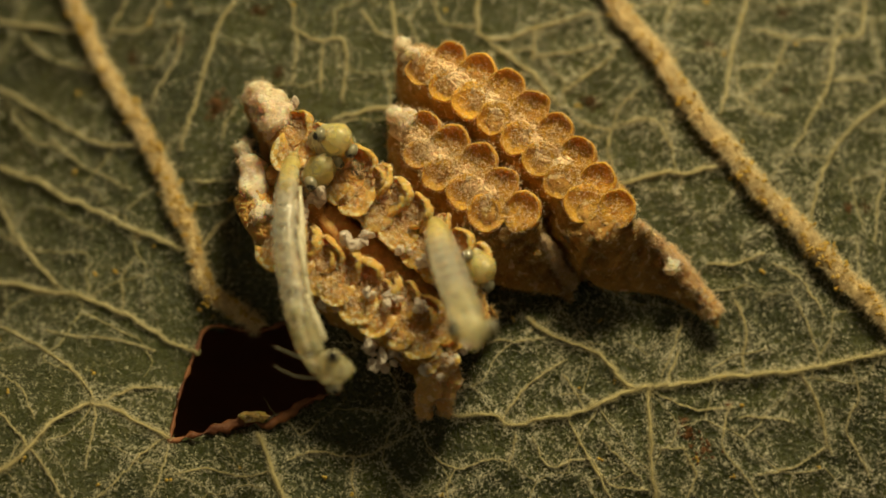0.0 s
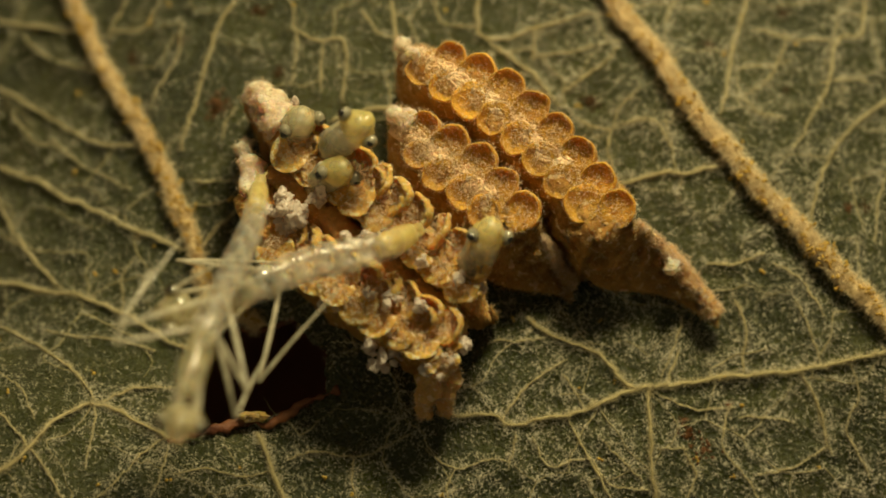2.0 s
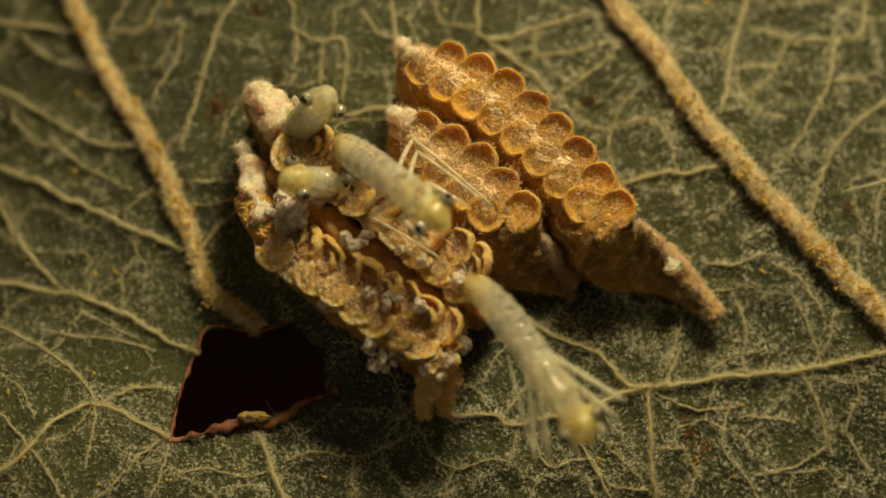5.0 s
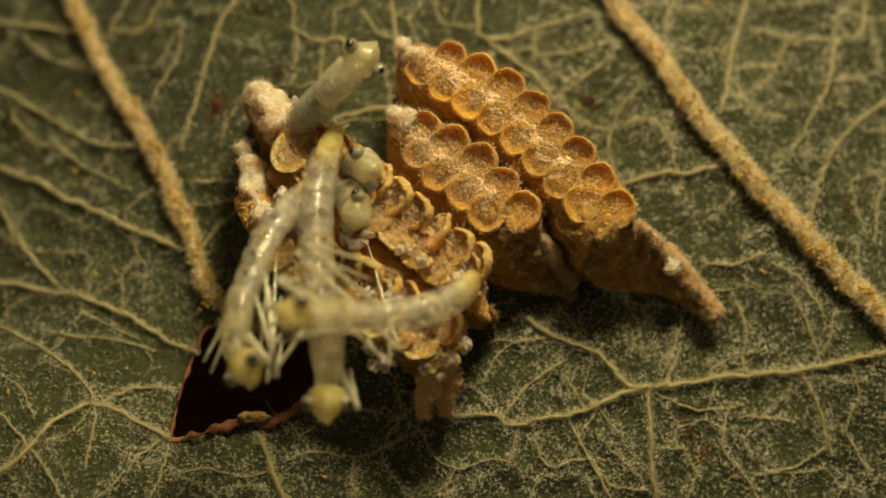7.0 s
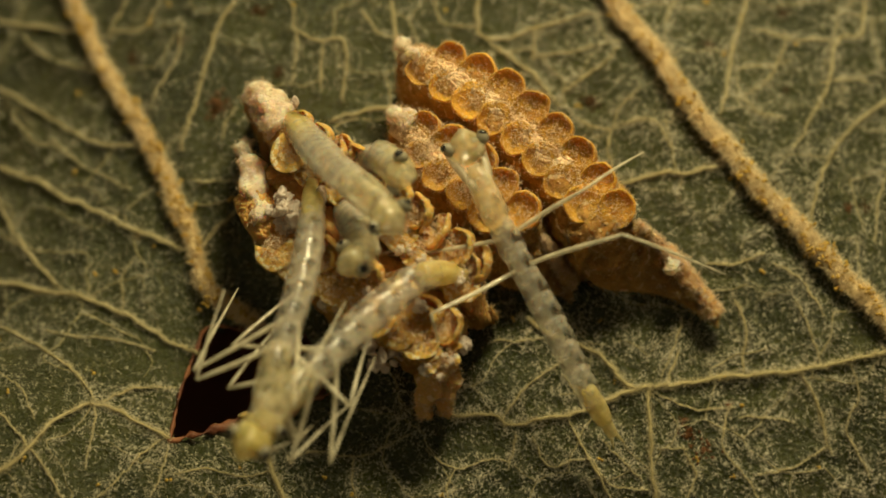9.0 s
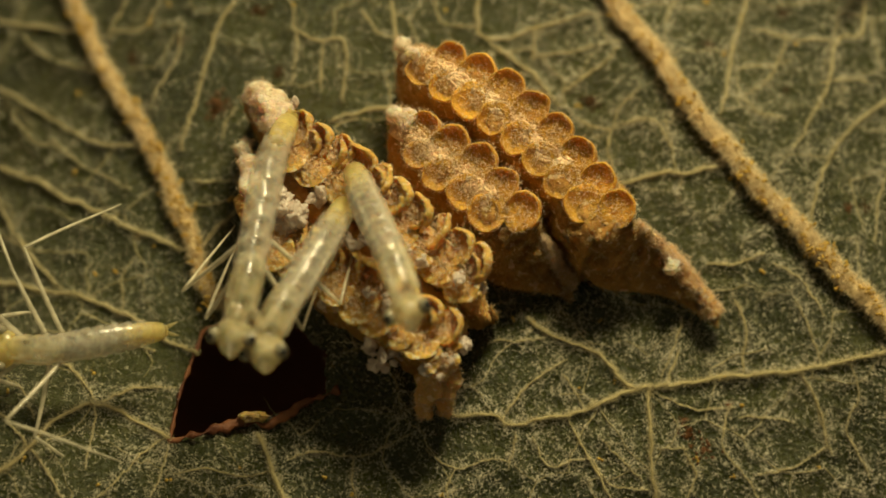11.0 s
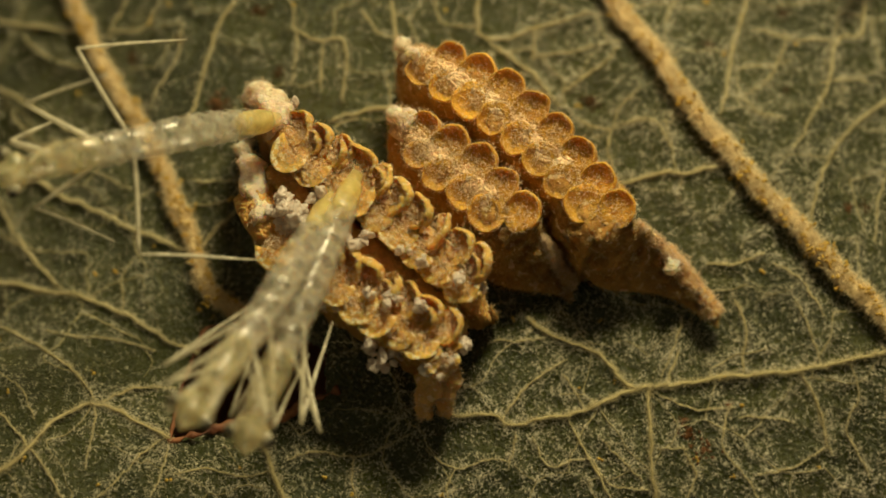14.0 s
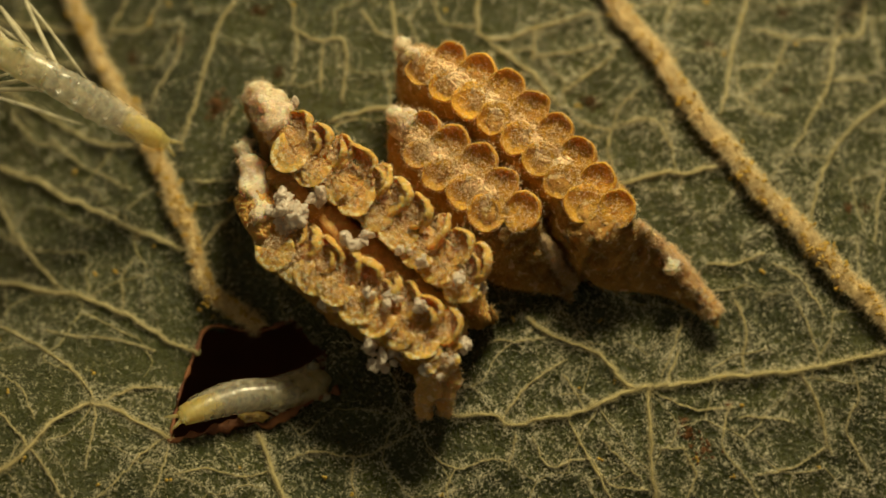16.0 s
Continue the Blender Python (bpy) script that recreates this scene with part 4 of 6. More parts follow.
def hatched_case(rows, shelf_row, n_shelf, arc_row, n_arc, seed, label):
    case = new("egg_case")
    tagged(case, label, "egg case", group="egg cases on the leaf")
    body, s, t, side = case_body(rows, seed, 0.35, 0.05, 12)
    part("body", body, CASE, case, "ochre foamy wall")
    fuzz_on(body, case, 6000, 0.08, CASE)
    part("froth_bed", froth_bed(s, side, 0.18, 0.90, 0.42, 0.16, seed), FOAM, case, "ochre dried foam under the scales")
    edge, crumbs = [], []
    for line, n, low in ((shelf_row, n_shelf, True), (arc_row, n_arc, False)):
        pts = spline(line, n)
        for k, p in enumerate(pts):
            i = int(np.argmin(np.linalg.norm(s[:, :2] - p[:2], axis=1)))
            late = k > n * 0.62
            out = Vector((side[i, 0], side[i, 1], 0))
            way = Vector((t[i, 0], t[i, 1], 0))
            lean, back = (rng.uniform(0.05, 0.35), rng.uniform(-0.30, 0.0)) if low else (rng.uniform(0.15, 0.40), rng.uniform(-0.35, 0.0))
            nrm = out * lean + way * back + Vector((0, 0, 0.9))
            swing = rng.uniform(-60, 50) if late and low else rng.uniform(0, 35) if low else rng.uniform(-75, -35)
            shells = ((1.15, 0.0), (1.0, 0.13)) if low else ((1.10, 0.04), (rng.uniform(0.75, 0.9), rng.uniform(0.12, 0.2)))[:1 + (rng.random() < 0.35)]
            for size, shift in shells:
                ob = part("scale", (SHELVES if low else ARCS)[int(rng.integers(0, 6))], SCALE, case)
                q = np.array(p) + shift * (np.array((way[0], way[1], -0.55)) if low else np.array((out[0], out[1], 0.1)) * 0.8)
                m = frame_at(q, nrm, out) @ pose(0, 0, 0, rng.uniform(-12, 12), rng.uniform(-10, 14), swing + rng.uniform(-16, 16)) @ Matrix.Diagonal((size * rng.uniform(0.9, 1.1), size * rng.uniform(0.92, 1.1), rng.uniform(0.8, 1.2), 1))
                ob.matrix_basis = m
                edge += [np.array(m @ v.co) / MM for v in ob.data.vertices]
            for _ in range(170):
                r, a = 0.26 * rng.random() ** 0.5, rng.uniform(0, 6.28)
                crumbs.append(np.array(p) + (r * math.cos(a), r * math.sin(a), rng.uniform(0.0, 0.13)))
    hairs("froth", crumbs, np.c_[rng.normal(0, 1, (len(crumbs), 2)), np.abs(rng.normal(0.5, 0.5, len(crumbs)))], 0.09, 0.0085, FROTH, "pale fibrous dried froth in the scales", case, straight=True)
    fuzz_on((edge, 0), case, 9000, 0.05, TIP)
    part("froth", froth(s, side, 0.2, 0.92, 260, 0.26, 0.12, 45 + int(seed), (0.012, 0.032)), FROTH, case, "pale dried froth between the scales", kind="stuff")
    return case


whole_case([(-0.85, 3.6, 1.5, 0.16), (-0.5, 3.38, 1.8, 0.42), (0.1, 2.98, 1.92, 0.64), (0.93, 2.38, 1.98, 0.72), (1.8, 1.52, 2.0, 0.76), (2.63, 0.62, 2.0, 0.78), (3.05, 0.14, 1.96, 0.78), (3.2, 0.02, 1.8, 0.76), (3.28, -0.04, 1.0, 0.7), (3.3, -0.06, 0.2, 0.6)],
           ([(2.3, 0.2, 1.75), (2.55, -0.22, 1.72), (3.1, -0.34, 1.74), (3.65, -0.25, 1.68), (3.92, -0.24, 1.40), (4.27, -0.36, 0.98), (4.77, -0.77, 0.52), (5.11, -1.13, 0.32), (5.37, -1.44, 0.16)],
            [(2.5, -0.05, 0.7), (2.62, -0.5, 0.5), (3.0, -0.86, 0.3), (3.4, -0.94, 0.18), (3.86, -0.96, 0.15), (4.3, -1.02, 0.13), (4.7, -1.18, 0.1), (5.08, -1.42, 0.05), (5.36, -1.60, 0.0)],
            [(2.5, 0.5, 1.5), (2.9, 0.35, 1.5), (3.4, 0.3, 1.4), (3.75, 0.12, 1.0), (4.05, -0.04, 0.5), (4.35, -0.3, 0.1), (4.8, -0.72, 0.0), (5.2, -1.12, -0.05), (5.45, -1.42, -0.05)]),
           [(3.78, -0.06, 1.60), (3.95, -0.18, 1.36), (4.28, -0.32, 0.98), (4.79, -0.72, 0.48), (5.11, -1.08, 0.28), (5.36, -1.40, 0.06)], 1.0,
           [(-0.46, 3.04, 1.82), (0.57, 2.31, 2.0), (1.42, 1.55, 2.04), (2.69, 0.2, 2.0)], 8, [(0.14, 3.3, 1.95), (1.29, 2.55, 2.08), (2.6, 1.16, 2.1), (3.33, 0.09, 2.02)], 8,
           1.0, "long ochre egg case with two rows of closed lids")
whole_case([(-0.97, 2.22, 1.5, 0.14), (-0.72, 1.95, 1.75, 0.34), (-0.35, 1.5, 1.88, 0.5), (0.3, 0.92, 1.92, 0.58), (0.95, 0.32, 1.92, 0.6), (1.16, 0.08, 1.82, 0.6), (1.24, 0.0, 1.1, 0.56), (1.26, -0.02, 0.3, 0.5)],
           ([(0.5, 0.05, 1.65), (0.8, -0.25, 1.68), (1.2, -0.36, 1.68), (1.6, -0.28, 1.66), (1.84, -0.20, 1.5), (2.02, -0.34, 1.1), (2.26, -0.58, 0.6), (2.52, -0.9, 0.2)],
            [(0.5, -0.25, 0.8), (0.68, -0.62, 0.45), (1.05, -0.82, 0.25), (1.5, -0.92, 0.18), (1.9, -0.96, 0.15), (2.15, -0.98, 0.13), (2.38, -1.02, 0.1), (2.55, -1.1, 0.05)],
            [(0.7, 0.4, 1.4), (1.1, 0.25, 1.4), (1.5, 0.25, 1.3), (1.85, 0.3, 1.0), (2.0, 0.15, 0.6), (2.15, -0.1, 0.2), (2.35, -0.4, 0.0), (2.55, -0.85, -0.05)]),
           [(1.94, -0.26, 1.3), (2.1, -0.4, 0.95), (2.3, -0.62, 0.52), (2.52, -0.88, 0.2)], 0.6,
           [(-0.5, 1.25, 1.88), (-0.1, 0.83, 1.94), (0.4, 0.46, 1.94), (0.85, 0.05, 1.9)], 4, [(-0.36, 1.83, 1.92), (0.15, 1.49, 2.0), (0.66, 1.11, 2.0), (1.1, 0.63, 2.0), (1.5, 0.07, 1.95)], 5,
           2.0, "short ochre egg case with two rows of closed lids")
hatched_case([(-3.85, 2.9, 1.1, 0.16), (-3.55, 2.5, 1.6, 0.28), (-3.12, 1.85, 1.9, 0.38), (-2.45, 1.15, 2.0, 0.38), (-1.6, 0.45, 2.06, 0.40), (-0.55, -0.5, 2.06, 0.42), (0.25, -1.15, 1.98, 0.40), (0.62, -1.4, 1.75, 0.36), (0.8, -1.45, 1.2, 0.26), (0.9, -1.37, 0.3, 0.2)],
             [(-2.93, 1.18, 2.15), (-1.86, 0.42, 2.2), (-0.94, -0.38, 2.22), (0.36, -1.48, 2.15)], 9, [(-2.88, 1.72, 2.1), (-1.73, 1.0, 2.25), (-0.84, 0.2, 2.3), (0.6, -1.08, 2.2)], 10,
             3.0, "hatched ochre egg case with curled open scales")
lower = hatched_case([(-3.93, 1.81, 1.0, 0.14), (-3.78, 0.95, 1.4, 0.2), (-3.45, 0.1, 1.6, 0.32), (-2.85, -0.48, 1.75, 0.36), (-2.2, -1.05, 1.84, 0.38), (-1.2, -1.75, 1.82, 0.38), (-0.35, -2.38, 1.72, 0.36), (0.0, -2.66, 1.3, 0.34), (0.0, -2.95, 0.7, 0.28)],
                     [(-3.2, -0.7, 1.88), (-2.24, -1.36, 1.98), (-1.3, -2.04, 1.98), (0.0, -2.82, 1.85)], 9, [(-2.9, -0.3, 1.85), (-2.19, -0.84, 1.95), (-1.17, -1.45, 2.0), (0.02, -2.25, 1.95)], 9,
                     4.0, "hatched ochre egg case with broken scales and shed skins")

fill = case_body([(-3.47, 1.19, 1.35, 0.3), (-2.67, 0.44, 1.68, 0.42), (-1.78, -0.36, 1.8, 0.45), (-0.75, -1.15, 1.75, 0.45), (0.05, -1.76, 1.5, 0.38), (0.4, -1.94, 0.9, 0.2)], 5.0, 0.1, 0.05, 12)[0]
part("foam_fill", fill, FOAM, lower, "crumbly ochre foam between the two hatched rows")
fuzz_on(fill, lower, 2500, 0.07)


def nub(pts, r0, r1, name_label, material=NUB):
    """A fibrous lump of dried foam that widens along its line."""
    p = spline(pts, 26)
    radii = [(r0 + (r1 - r0) * i / 25) * (0.62 + 0.38 * min(1, (i + 1) / 6)) for i in range(26)]
    geo = tube(p, radii, 22, flat=0.9, rough=0.26, scale=3.6)
    geo = ([np.array(v) + 0.05 * np.array((rough3(v, 11, 1), rough3(v, 11, 4), rough3(v, 11, 8))) for v in geo[0]], geo[1])
    ob = new("case_tip", smooth_mesh("case_tip", *geo, material))
    tagged(ob, name_label, "egg case tip")
    fuzz_on(geo, ob, int(2600 * (r0 + r1)), 0.09)


nub([(-3.82, 2.86, 1.3), (-3.58, 2.56, 1.6), (-3.33, 2.16, 1.8), (-3.08, 1.75, 1.9)], 0.22, 0.40, "cream foamy tip of a hatched egg case")
nub([(-3.87, 1.9, 1.1), (-3.79, 1.35, 1.3), (-3.66, 0.63, 1.45), (-3.45, -0.09, 1.6)], 0.15, 0.27, "cream foamy spur beside the hatched egg case")
# cream stub in the darker golden: shade under the case put into its colour
nub([(-0.42, -3.5, 0.02), (-0.33, -3.32, 0.6), (-0.2, -3.1, 1.1), (-0.05, -2.85, 1.55)], 0.15, 0.28, "cream foamy stub under the hatched egg case", TIP)
nub([(0.02, -3.42, 0.02), (0.05, -3.22, 0.6), (0.05, -3.0, 1.1), (0.05, -2.8, 1.5)], 0.12, 0.24, "short ochre stub under the hatched egg case", TIP)
nub([(-0.9, 3.72, 1.5), (-0.72, 3.46, 1.75), (-0.5, 3.28, 1.85)], 0.12, 0.2, "cream tip of the long egg case")
nub([(-0.98, 2.26, 1.5), (-0.78, 2.06, 1.75), (-0.58, 1.88, 1.85)], 0.10, 0.17, "cream tip of the short egg case")
nub([(4.36, -0.38, 0.86), (4.46, -0.52, 0.92), (4.58, -0.68, 0.78)], 0.11, 0.13, "pale bead on the end of the egg case")


def shed_skin(c, r, seed):
    """A crumpled cast skin: a few folded, creased bags."""
    r2 = np.random.default_rng(int(seed * 10) + 3)
    blobs = []
    for k in range(4):
        o = r2.normal(0, 0.40, 3) * r if k else np.zeros(3)
        rr = r * (r2.uniform(0.30, 0.62) if k else 0.58)
        size = rr * r2.uniform(0.55, 1.25, 3)
        blob, faces = ball(np.array(c) + o, size, 20, 28)
        bent = []
        for v in blob:
            d = np.array(v) - c - o
            crease = abs(rough3(v, 4.2, seed + k)) + 0.6 * abs(rough3(v, 9.5, seed))
            bent.append(np.array(c) + o + d * (1.28 - 1.25 * crease) + 0.12 * r * np.array((rough3(v, 6, seed), rough3(v, 6, seed + 3), rough3(v, 6, seed + 7))))
        blobs.append((bent, faces))
    ob = new("shed_skin", smooth_mesh("shed_skin", *joined(blobs), SKIN))
    tagged(ob, "crumpled translucent whitish shed skin stuck to the egg case", "shed skin", group="shed skins")


for k, (c, r) in enumerate((((-1.86, -0.6, 2.25), 0.24), ((-1.56, -0.68, 2.25), 0.22), ((-0.8, -0.92, 2.4), 0.25), ((-0.46, -1.17, 2.45), 0.22), ((-2.2, -1.66, 1.75), 0.22),
                            ((-1.43, -1.7, 2.2), 0.22), ((-0.95, -1.72, 2.2), 0.25), ((-0.42, -1.98, 2.25), 0.22), ((-1.41, -2.49, 1.60), 0.27), ((-1.15, -2.74, 1.62), 0.28),
                            ((-0.31, -3.03, 1.75), 0.25), ((0.35, -2.44, 1.50), 0.27), ((-3.09, 0.31, 2.1), 0.30), ((-2.76, 0.02, 2.15), 0.32), ((-2.44, 0.24, 2.1), 0.28),
                            ((-3.05, -0.2, 1.9), 0.30), ((0.68, -1.42, 1.95), 0.18), ((0.11, -2.86, 1.85), 0.16), ((0.31, -1.45, 2.3), 0.20), ((-2.92, 2.28, 2.05), 0.20),
                            ((-3.3, 0.05, 1.85), 0.26), ((-0.92, -2.70, 1.62), 0.20))):
    shed_skin(c, r, k * 1.37)

line = spline([(-2.17, -2.35, 1.2), (-1.88, -2.36, 1.3), (-1.55, -2.47, 1.4)], 24)
thread = new("thread", smooth_mesh("thread", *tube(line + 0.02 * np.sin(np.arange(24)[:, None] * (0.9, 1.3, 0.7)), [0.006] * 24, 6), HAIR))
tagged(thread, "fine silky thread stuck to a shed skin", "thread")

for c, r in (((5.02, -1.07, 0.54), 0.075), ((5.13, -1.16, 0.48), 0.055)):
    d = new("dew_drop", smooth_mesh("dew_drop", *ball(c, (r, r, r), 8, 12), DROP))
    tagged(d, "tiny glistening drop on the egg case end", "drop", group="drops")


# ---- mantis nymphs ----
SEGS = [("abdomen_segment", 0.05, 0.11, 0.75, "t"), ("abdomen_segment", 0.12, 0.17, 0.85, "t"), ("abdomen_segment", 0.19, 0.21, 0.85, "b"),
        ("abdomen_segment", 0.27, 0.225, 0.9, "b"), ("abdomen_segment", 0.35, 0.245, 0.9, "b"), ("abdomen_segment", 0.43, 0.25, 0.9, "b"),
        ("abdomen_segment", 0.51, 0.24, 0.9, "b"), ("thorax_segment", 0.59, 0.225, 0.95, "b"), ("thorax_segment", 0.67, 0.24, 0.95, "b"),
        ("prothorax", 0.80, 0.235, 0.95, "h")]
HIPS = [("foreleg", 0.84, 0.95, 0.85), ("middle_leg", 0.68, 1.55, 1.75), ("hind_leg", 0.58, 1.9, 2.3)]


def barrel(half, w, flat, bulge=0.03, taper=0.0):
    n, m, verts, faces = 20, 13, [], []
    for i in range(m):
        x = -1 + 2 * i / (m - 1)
        r = 1.12 * w * (1 - 0.16 * x ** 4 - taper * max(0, x) ** 2 - 0.5 * taper * max(0, -x - 0.3) ** 2) * (1 + bulge * math.cos(x * 1.5))
        for k in range(n):
            a = 2 * math.pi * k / n
            rr = r * (1 + 0.04 * math.cos(3 * a) + 0.13 * noise.noise((x * half * 3 + 9 * w, 2.2 * math.cos(a), 2.2 * math.sin(a))))
            verts.append((x * half, rr * math.cos(a), rr * flat * math.sin(a)))
    for i in range(m - 1):
        for k in range(n):
            a, b = i * n + k, i * n + (k + 1) % n
            faces.append((a, b, b + n, a + n))
    return verts, faces + [tuple(range(n))[::-1], tuple(range((m - 1) * n, m * n))]


def limb(length, r0, r1, spines=False):
    xs = np.linspace(0, length, 9)
    p = np.column_stack([xs, 0.02 * np.sin(xs * 2), 0 * xs])
    rad = [r0 + (r1 - r0) * i / 8 + 0.25 * r0 * math.sin(math.pi * i / 8) for i in range(9)]
    pieces = [tube(p, rad, 8)]
    if spines:
        pieces += [tube([(x, 0, -r0), (x + 0.04, 0, -r0 - 0.09)], [0.012, 0.003], 5) for x in np.linspace(0.2 * length, 0.85 * length, 5)]
    return joined(pieces)


def head_geo():
    v, f = ball((0, 0, 0), (1, 1, 1), 14, 20)
    out = []
    for x, y, z in v:
        w = 0.30 - 0.15 * max(0, x)
        g = 1 + 0.16 * rough3((x, y, z), 1.6, 2.0) + 0.07 * rough3((x, y, z), 4.5, 5.0)
        out.append((g * 0.36 * x, g * 1.28 * w * y, g * 0.30 * z * (1 - 0.2 * abs(y))))
    return out, f


MESH = {"head": smooth_mesh("head", *head_geo(), HEAD),
        "yolk": smooth_mesh("head", *head_geo(), YOLK),
        "eye": smooth_mesh("eye", *ball((0, 0, 0), (0.155, 0.125, 0.15), 14, 18), EYE_M),
        "pupil": smooth_mesh("pupil", *ball((0.03, 0.02, 0.055), (0.085, 0.09, 0.092), 12, 16), PUPIL),
        "labrum": smooth_mesh("labrum", *ball((0.24, 0, -0.05), (0.12, 0.10, 0.09), 8, 10, rough=0.2), BODY),
        "antenna": smooth_mesh("antenna", *tube(spline([(0.05, 0, 0), (0.4, 0.10, 0.05), (0.8, 0.16, 0.03), (1.25, 0.14, -0.1)], 20), np.linspace(0.009, 0.004, 20), 5), LIMB),
        "cercus": smooth_mesh("cercus", *tube([(0, 0, 0), (-0.12, 0, 0), (-0.26, 0, 0.0)], [0.04, 0.035, 0.012], 6), TAIL)}
for name, u, w, flat, tone in SEGS:
    half = 0.41 if name != "prothorax" else 0.70
    half = half if u > 0.1 else 0.28
    MESH[(name, u)] = smooth_mesh(name, *barrel(half, w, flat, taper=0.32 if name == "prothorax" else 0.0), {"t": TAIL, "b": BODY, "h": CHEST}[tone])
for name, u, lf, lt in HIPS:
    fore = name == "foreleg"
    MESH[(name, "femur")] = smooth_mesh("femur", *limb(lf, 0.075 if fore else 0.042, 0.05 if fore else 0.032, fore), LIMB)
    MESH[(name, "tibia")] = smooth_mesh("tibia", *limb(lt, 0.048 if fore else 0.032, 0.013, fore), LIMB)


def nymph(label, girth=1.18, crown="head"):
    """One nymph, a chain of rigid pieces; stout ones have a larger girth."""
    root = new("mantis_nymph")
    tagged(root, label, "insect", group="hatching nymphs")
    pieces = {}
    for name, u, w, flat, tone in SEGS:
        pieces[u] = part(name, MESH[(name, u)], BODY, root)
        pieces[u].scale = (1, girth, girth)
    head = part("head", MESH[crown], HEAD, root)
    pieces["head"] = head
    for side in (-1, 1):
        eye = part("eye", MESH["eye"], EYE_M, head, "glossy grey eye")
        eye.matrix_basis = Matrix.Translation((0.03 * MM, 0.345 * side * MM, 0.09 * MM)) @ Matrix.Rotation(0.25 * side, 4, "Z")
        pu = part("pupil", MESH["pupil"], PUPIL, head, "dark spot of the eye")
        pu.matrix_basis = Matrix.Translation((0.035 * MM, 0.375 * side * MM, 0.095 * MM)) @ Matrix.Rotation(0.25 * side, 4, "Z")
        an = part("antenna", MESH["antenna"], LIMB, head)
        an.matrix_basis = Matrix.Translation((0.05 * MM, 0.08 * side * MM, 0.12 * MM)) @ Matrix.Diagonal((-1, side, 1, 1))
        ce = part("cercus", MESH["cercus"], TAIL, pieces[0.05])
        ce.matrix_basis = Matrix.Translation((-0.28 * MM, 0.05 * side * MM, 0)) @ Matrix.Rotation(-0.3 * side, 4, "Z")
    part("labrum", MESH["labrum"], BODY, head)
    for name, u, lf, lt in HIPS:
        for side in (-1, 1):
            pieces[(name, side, 0)] = part(name, MESH[(name, "femur")], LIMB, root)
            pieces[(name, side, 1)] = part("shin", MESH[(name, "tibia")], LIMB, root)
    sway = {(name, side, k): rng.normal(0, 1, 3) * (0.16, 0.20, 0.22) for name, u, lf, lt in HIPS for side in (-1, 1) for k in (0, 1)}
    return {"root": root, "pieces": pieces, "keys": [], "sway": sway}


def unit(v):
    return v / (np.linalg.norm(v) + 1e-9)


def axes(t, up, roll):
    t = unit(t)
    n = unit(up - np.dot(up, t) * t)
    b = np.cross(n, t)
    c, s = math.cos(roll), math.sin(roll)
    return t, c * b + s * n, c * n - s * b


def matrix_of(p, t, b, n):
    m = Matrix(((t[0], b[0], n[0], p[0] * MM), (t[1], b[1], n[1], p[1] * MM), (t[2], b[2], n[2], p[2] * MM), (0, 0, 0, 1)))
    return m


VIEW_UP = np.array((0.0, -0.33, 0.94))  # backs turn away from the leaf, a little towards the open side
FOLD = {"foreleg": ((0.75, 0.18, -0.45), (-0.85, -0.10, -0.25)), "middle_leg": ((0.86, 0.36, -0.30), (-0.92, -0.30, 0.16)),
        "hind_leg": ((0.84, 0.40, -0.22), (-0.93, -0.30, 0.10))}
SPREAD = {"foreleg": ((0.75, 0.45, -0.40), (-0.55, 0.25, -0.35)), "middle_leg": ((0.25, 0.90, 0.25), (0.35, 0.70, -0.55)),
          "hind_leg": ((-0.25, 0.90, 0.30), (-0.70, 0.55, -0.35))}


def pose_nymph(curve, roll, spread, tuck, sway):
    """World matrices of all the pieces for a body curve (tail to head)."""
    n = len(curve)
    tang = np.gradient(curve, axis=0)
    out = {}

    def at(u):
        x = min(max(u, 0), 1) * (n - 1)
        i = min(int(x), n - 2)
        f = x - i
        return curve[i] * (1 - f) + curve[i + 1] * f, axes(tang[i] * (1 - f) + tang[i + 1] * f, VIEW_UP, roll)

    for name, u, w, flat, tone in SEGS:
        p, (t, b, nn) = at(u)
        out[u] = matrix_of(p, t, b, nn)
    p, (t, b, nn) = at(0.965)
    out["head"] = matrix_of(p, t, b, nn)
    for name, u, lf, lt in HIPS:
        p, (t, b, nn) = at(u)
        for side in (-1, 1):
            hip = p + b * side * (0.15 + 0.07 * tuck) - nn * (0.12 + 0.04 * tuck)
            flank = b * side * 0.19 - nn * 0.15
            knee, foot = at(u - lf / 5.2)[0] + flank, at(u - (lf - lt) / 5.2)[0] + flank
            dirs = []
            for k, (fold, wide) in enumerate(zip(FOLD[name], SPREAD[name])):
                d = np.array(fold) * (1 - spread ** 2) + np.array(wide) * spread ** 2
                d = d + np.array((0, 0.25, -0.5)) * 4 * tuck * (1 - tuck) + sway[(name, side, k)] * min(1, 3 * spread)
                free = unit(t * d[0] + b * side * d[1] + nn * d[2])
                dirs.append(unit(free * (1 - tuck) + tuck * unit(knee - hip if k == 0 else foot - knee)))
            for k, (q, d) in enumerate(((hip, dirs[0]), (hip + dirs[0] * lf, dirs[1]))):
                tt, bb, n2 = axes(d, nn * 0.8 + b * side * 0.6, 0)
                out[(name, side, k)] = matrix_of(q, tt, bb, n2)
    return out


def key(who, t, points, roll=0.0, spread=0.0):
    """Where a nymph's body lies at t: its line from tail to head, its roll in degrees and how far its legs spread."""
    laid_back = 1.0 if spread == 0 else 0.0  # legs still folded along the body
    who["keys"].append((t, spline(points, 25), math.radians(roll), spread, laid_back))


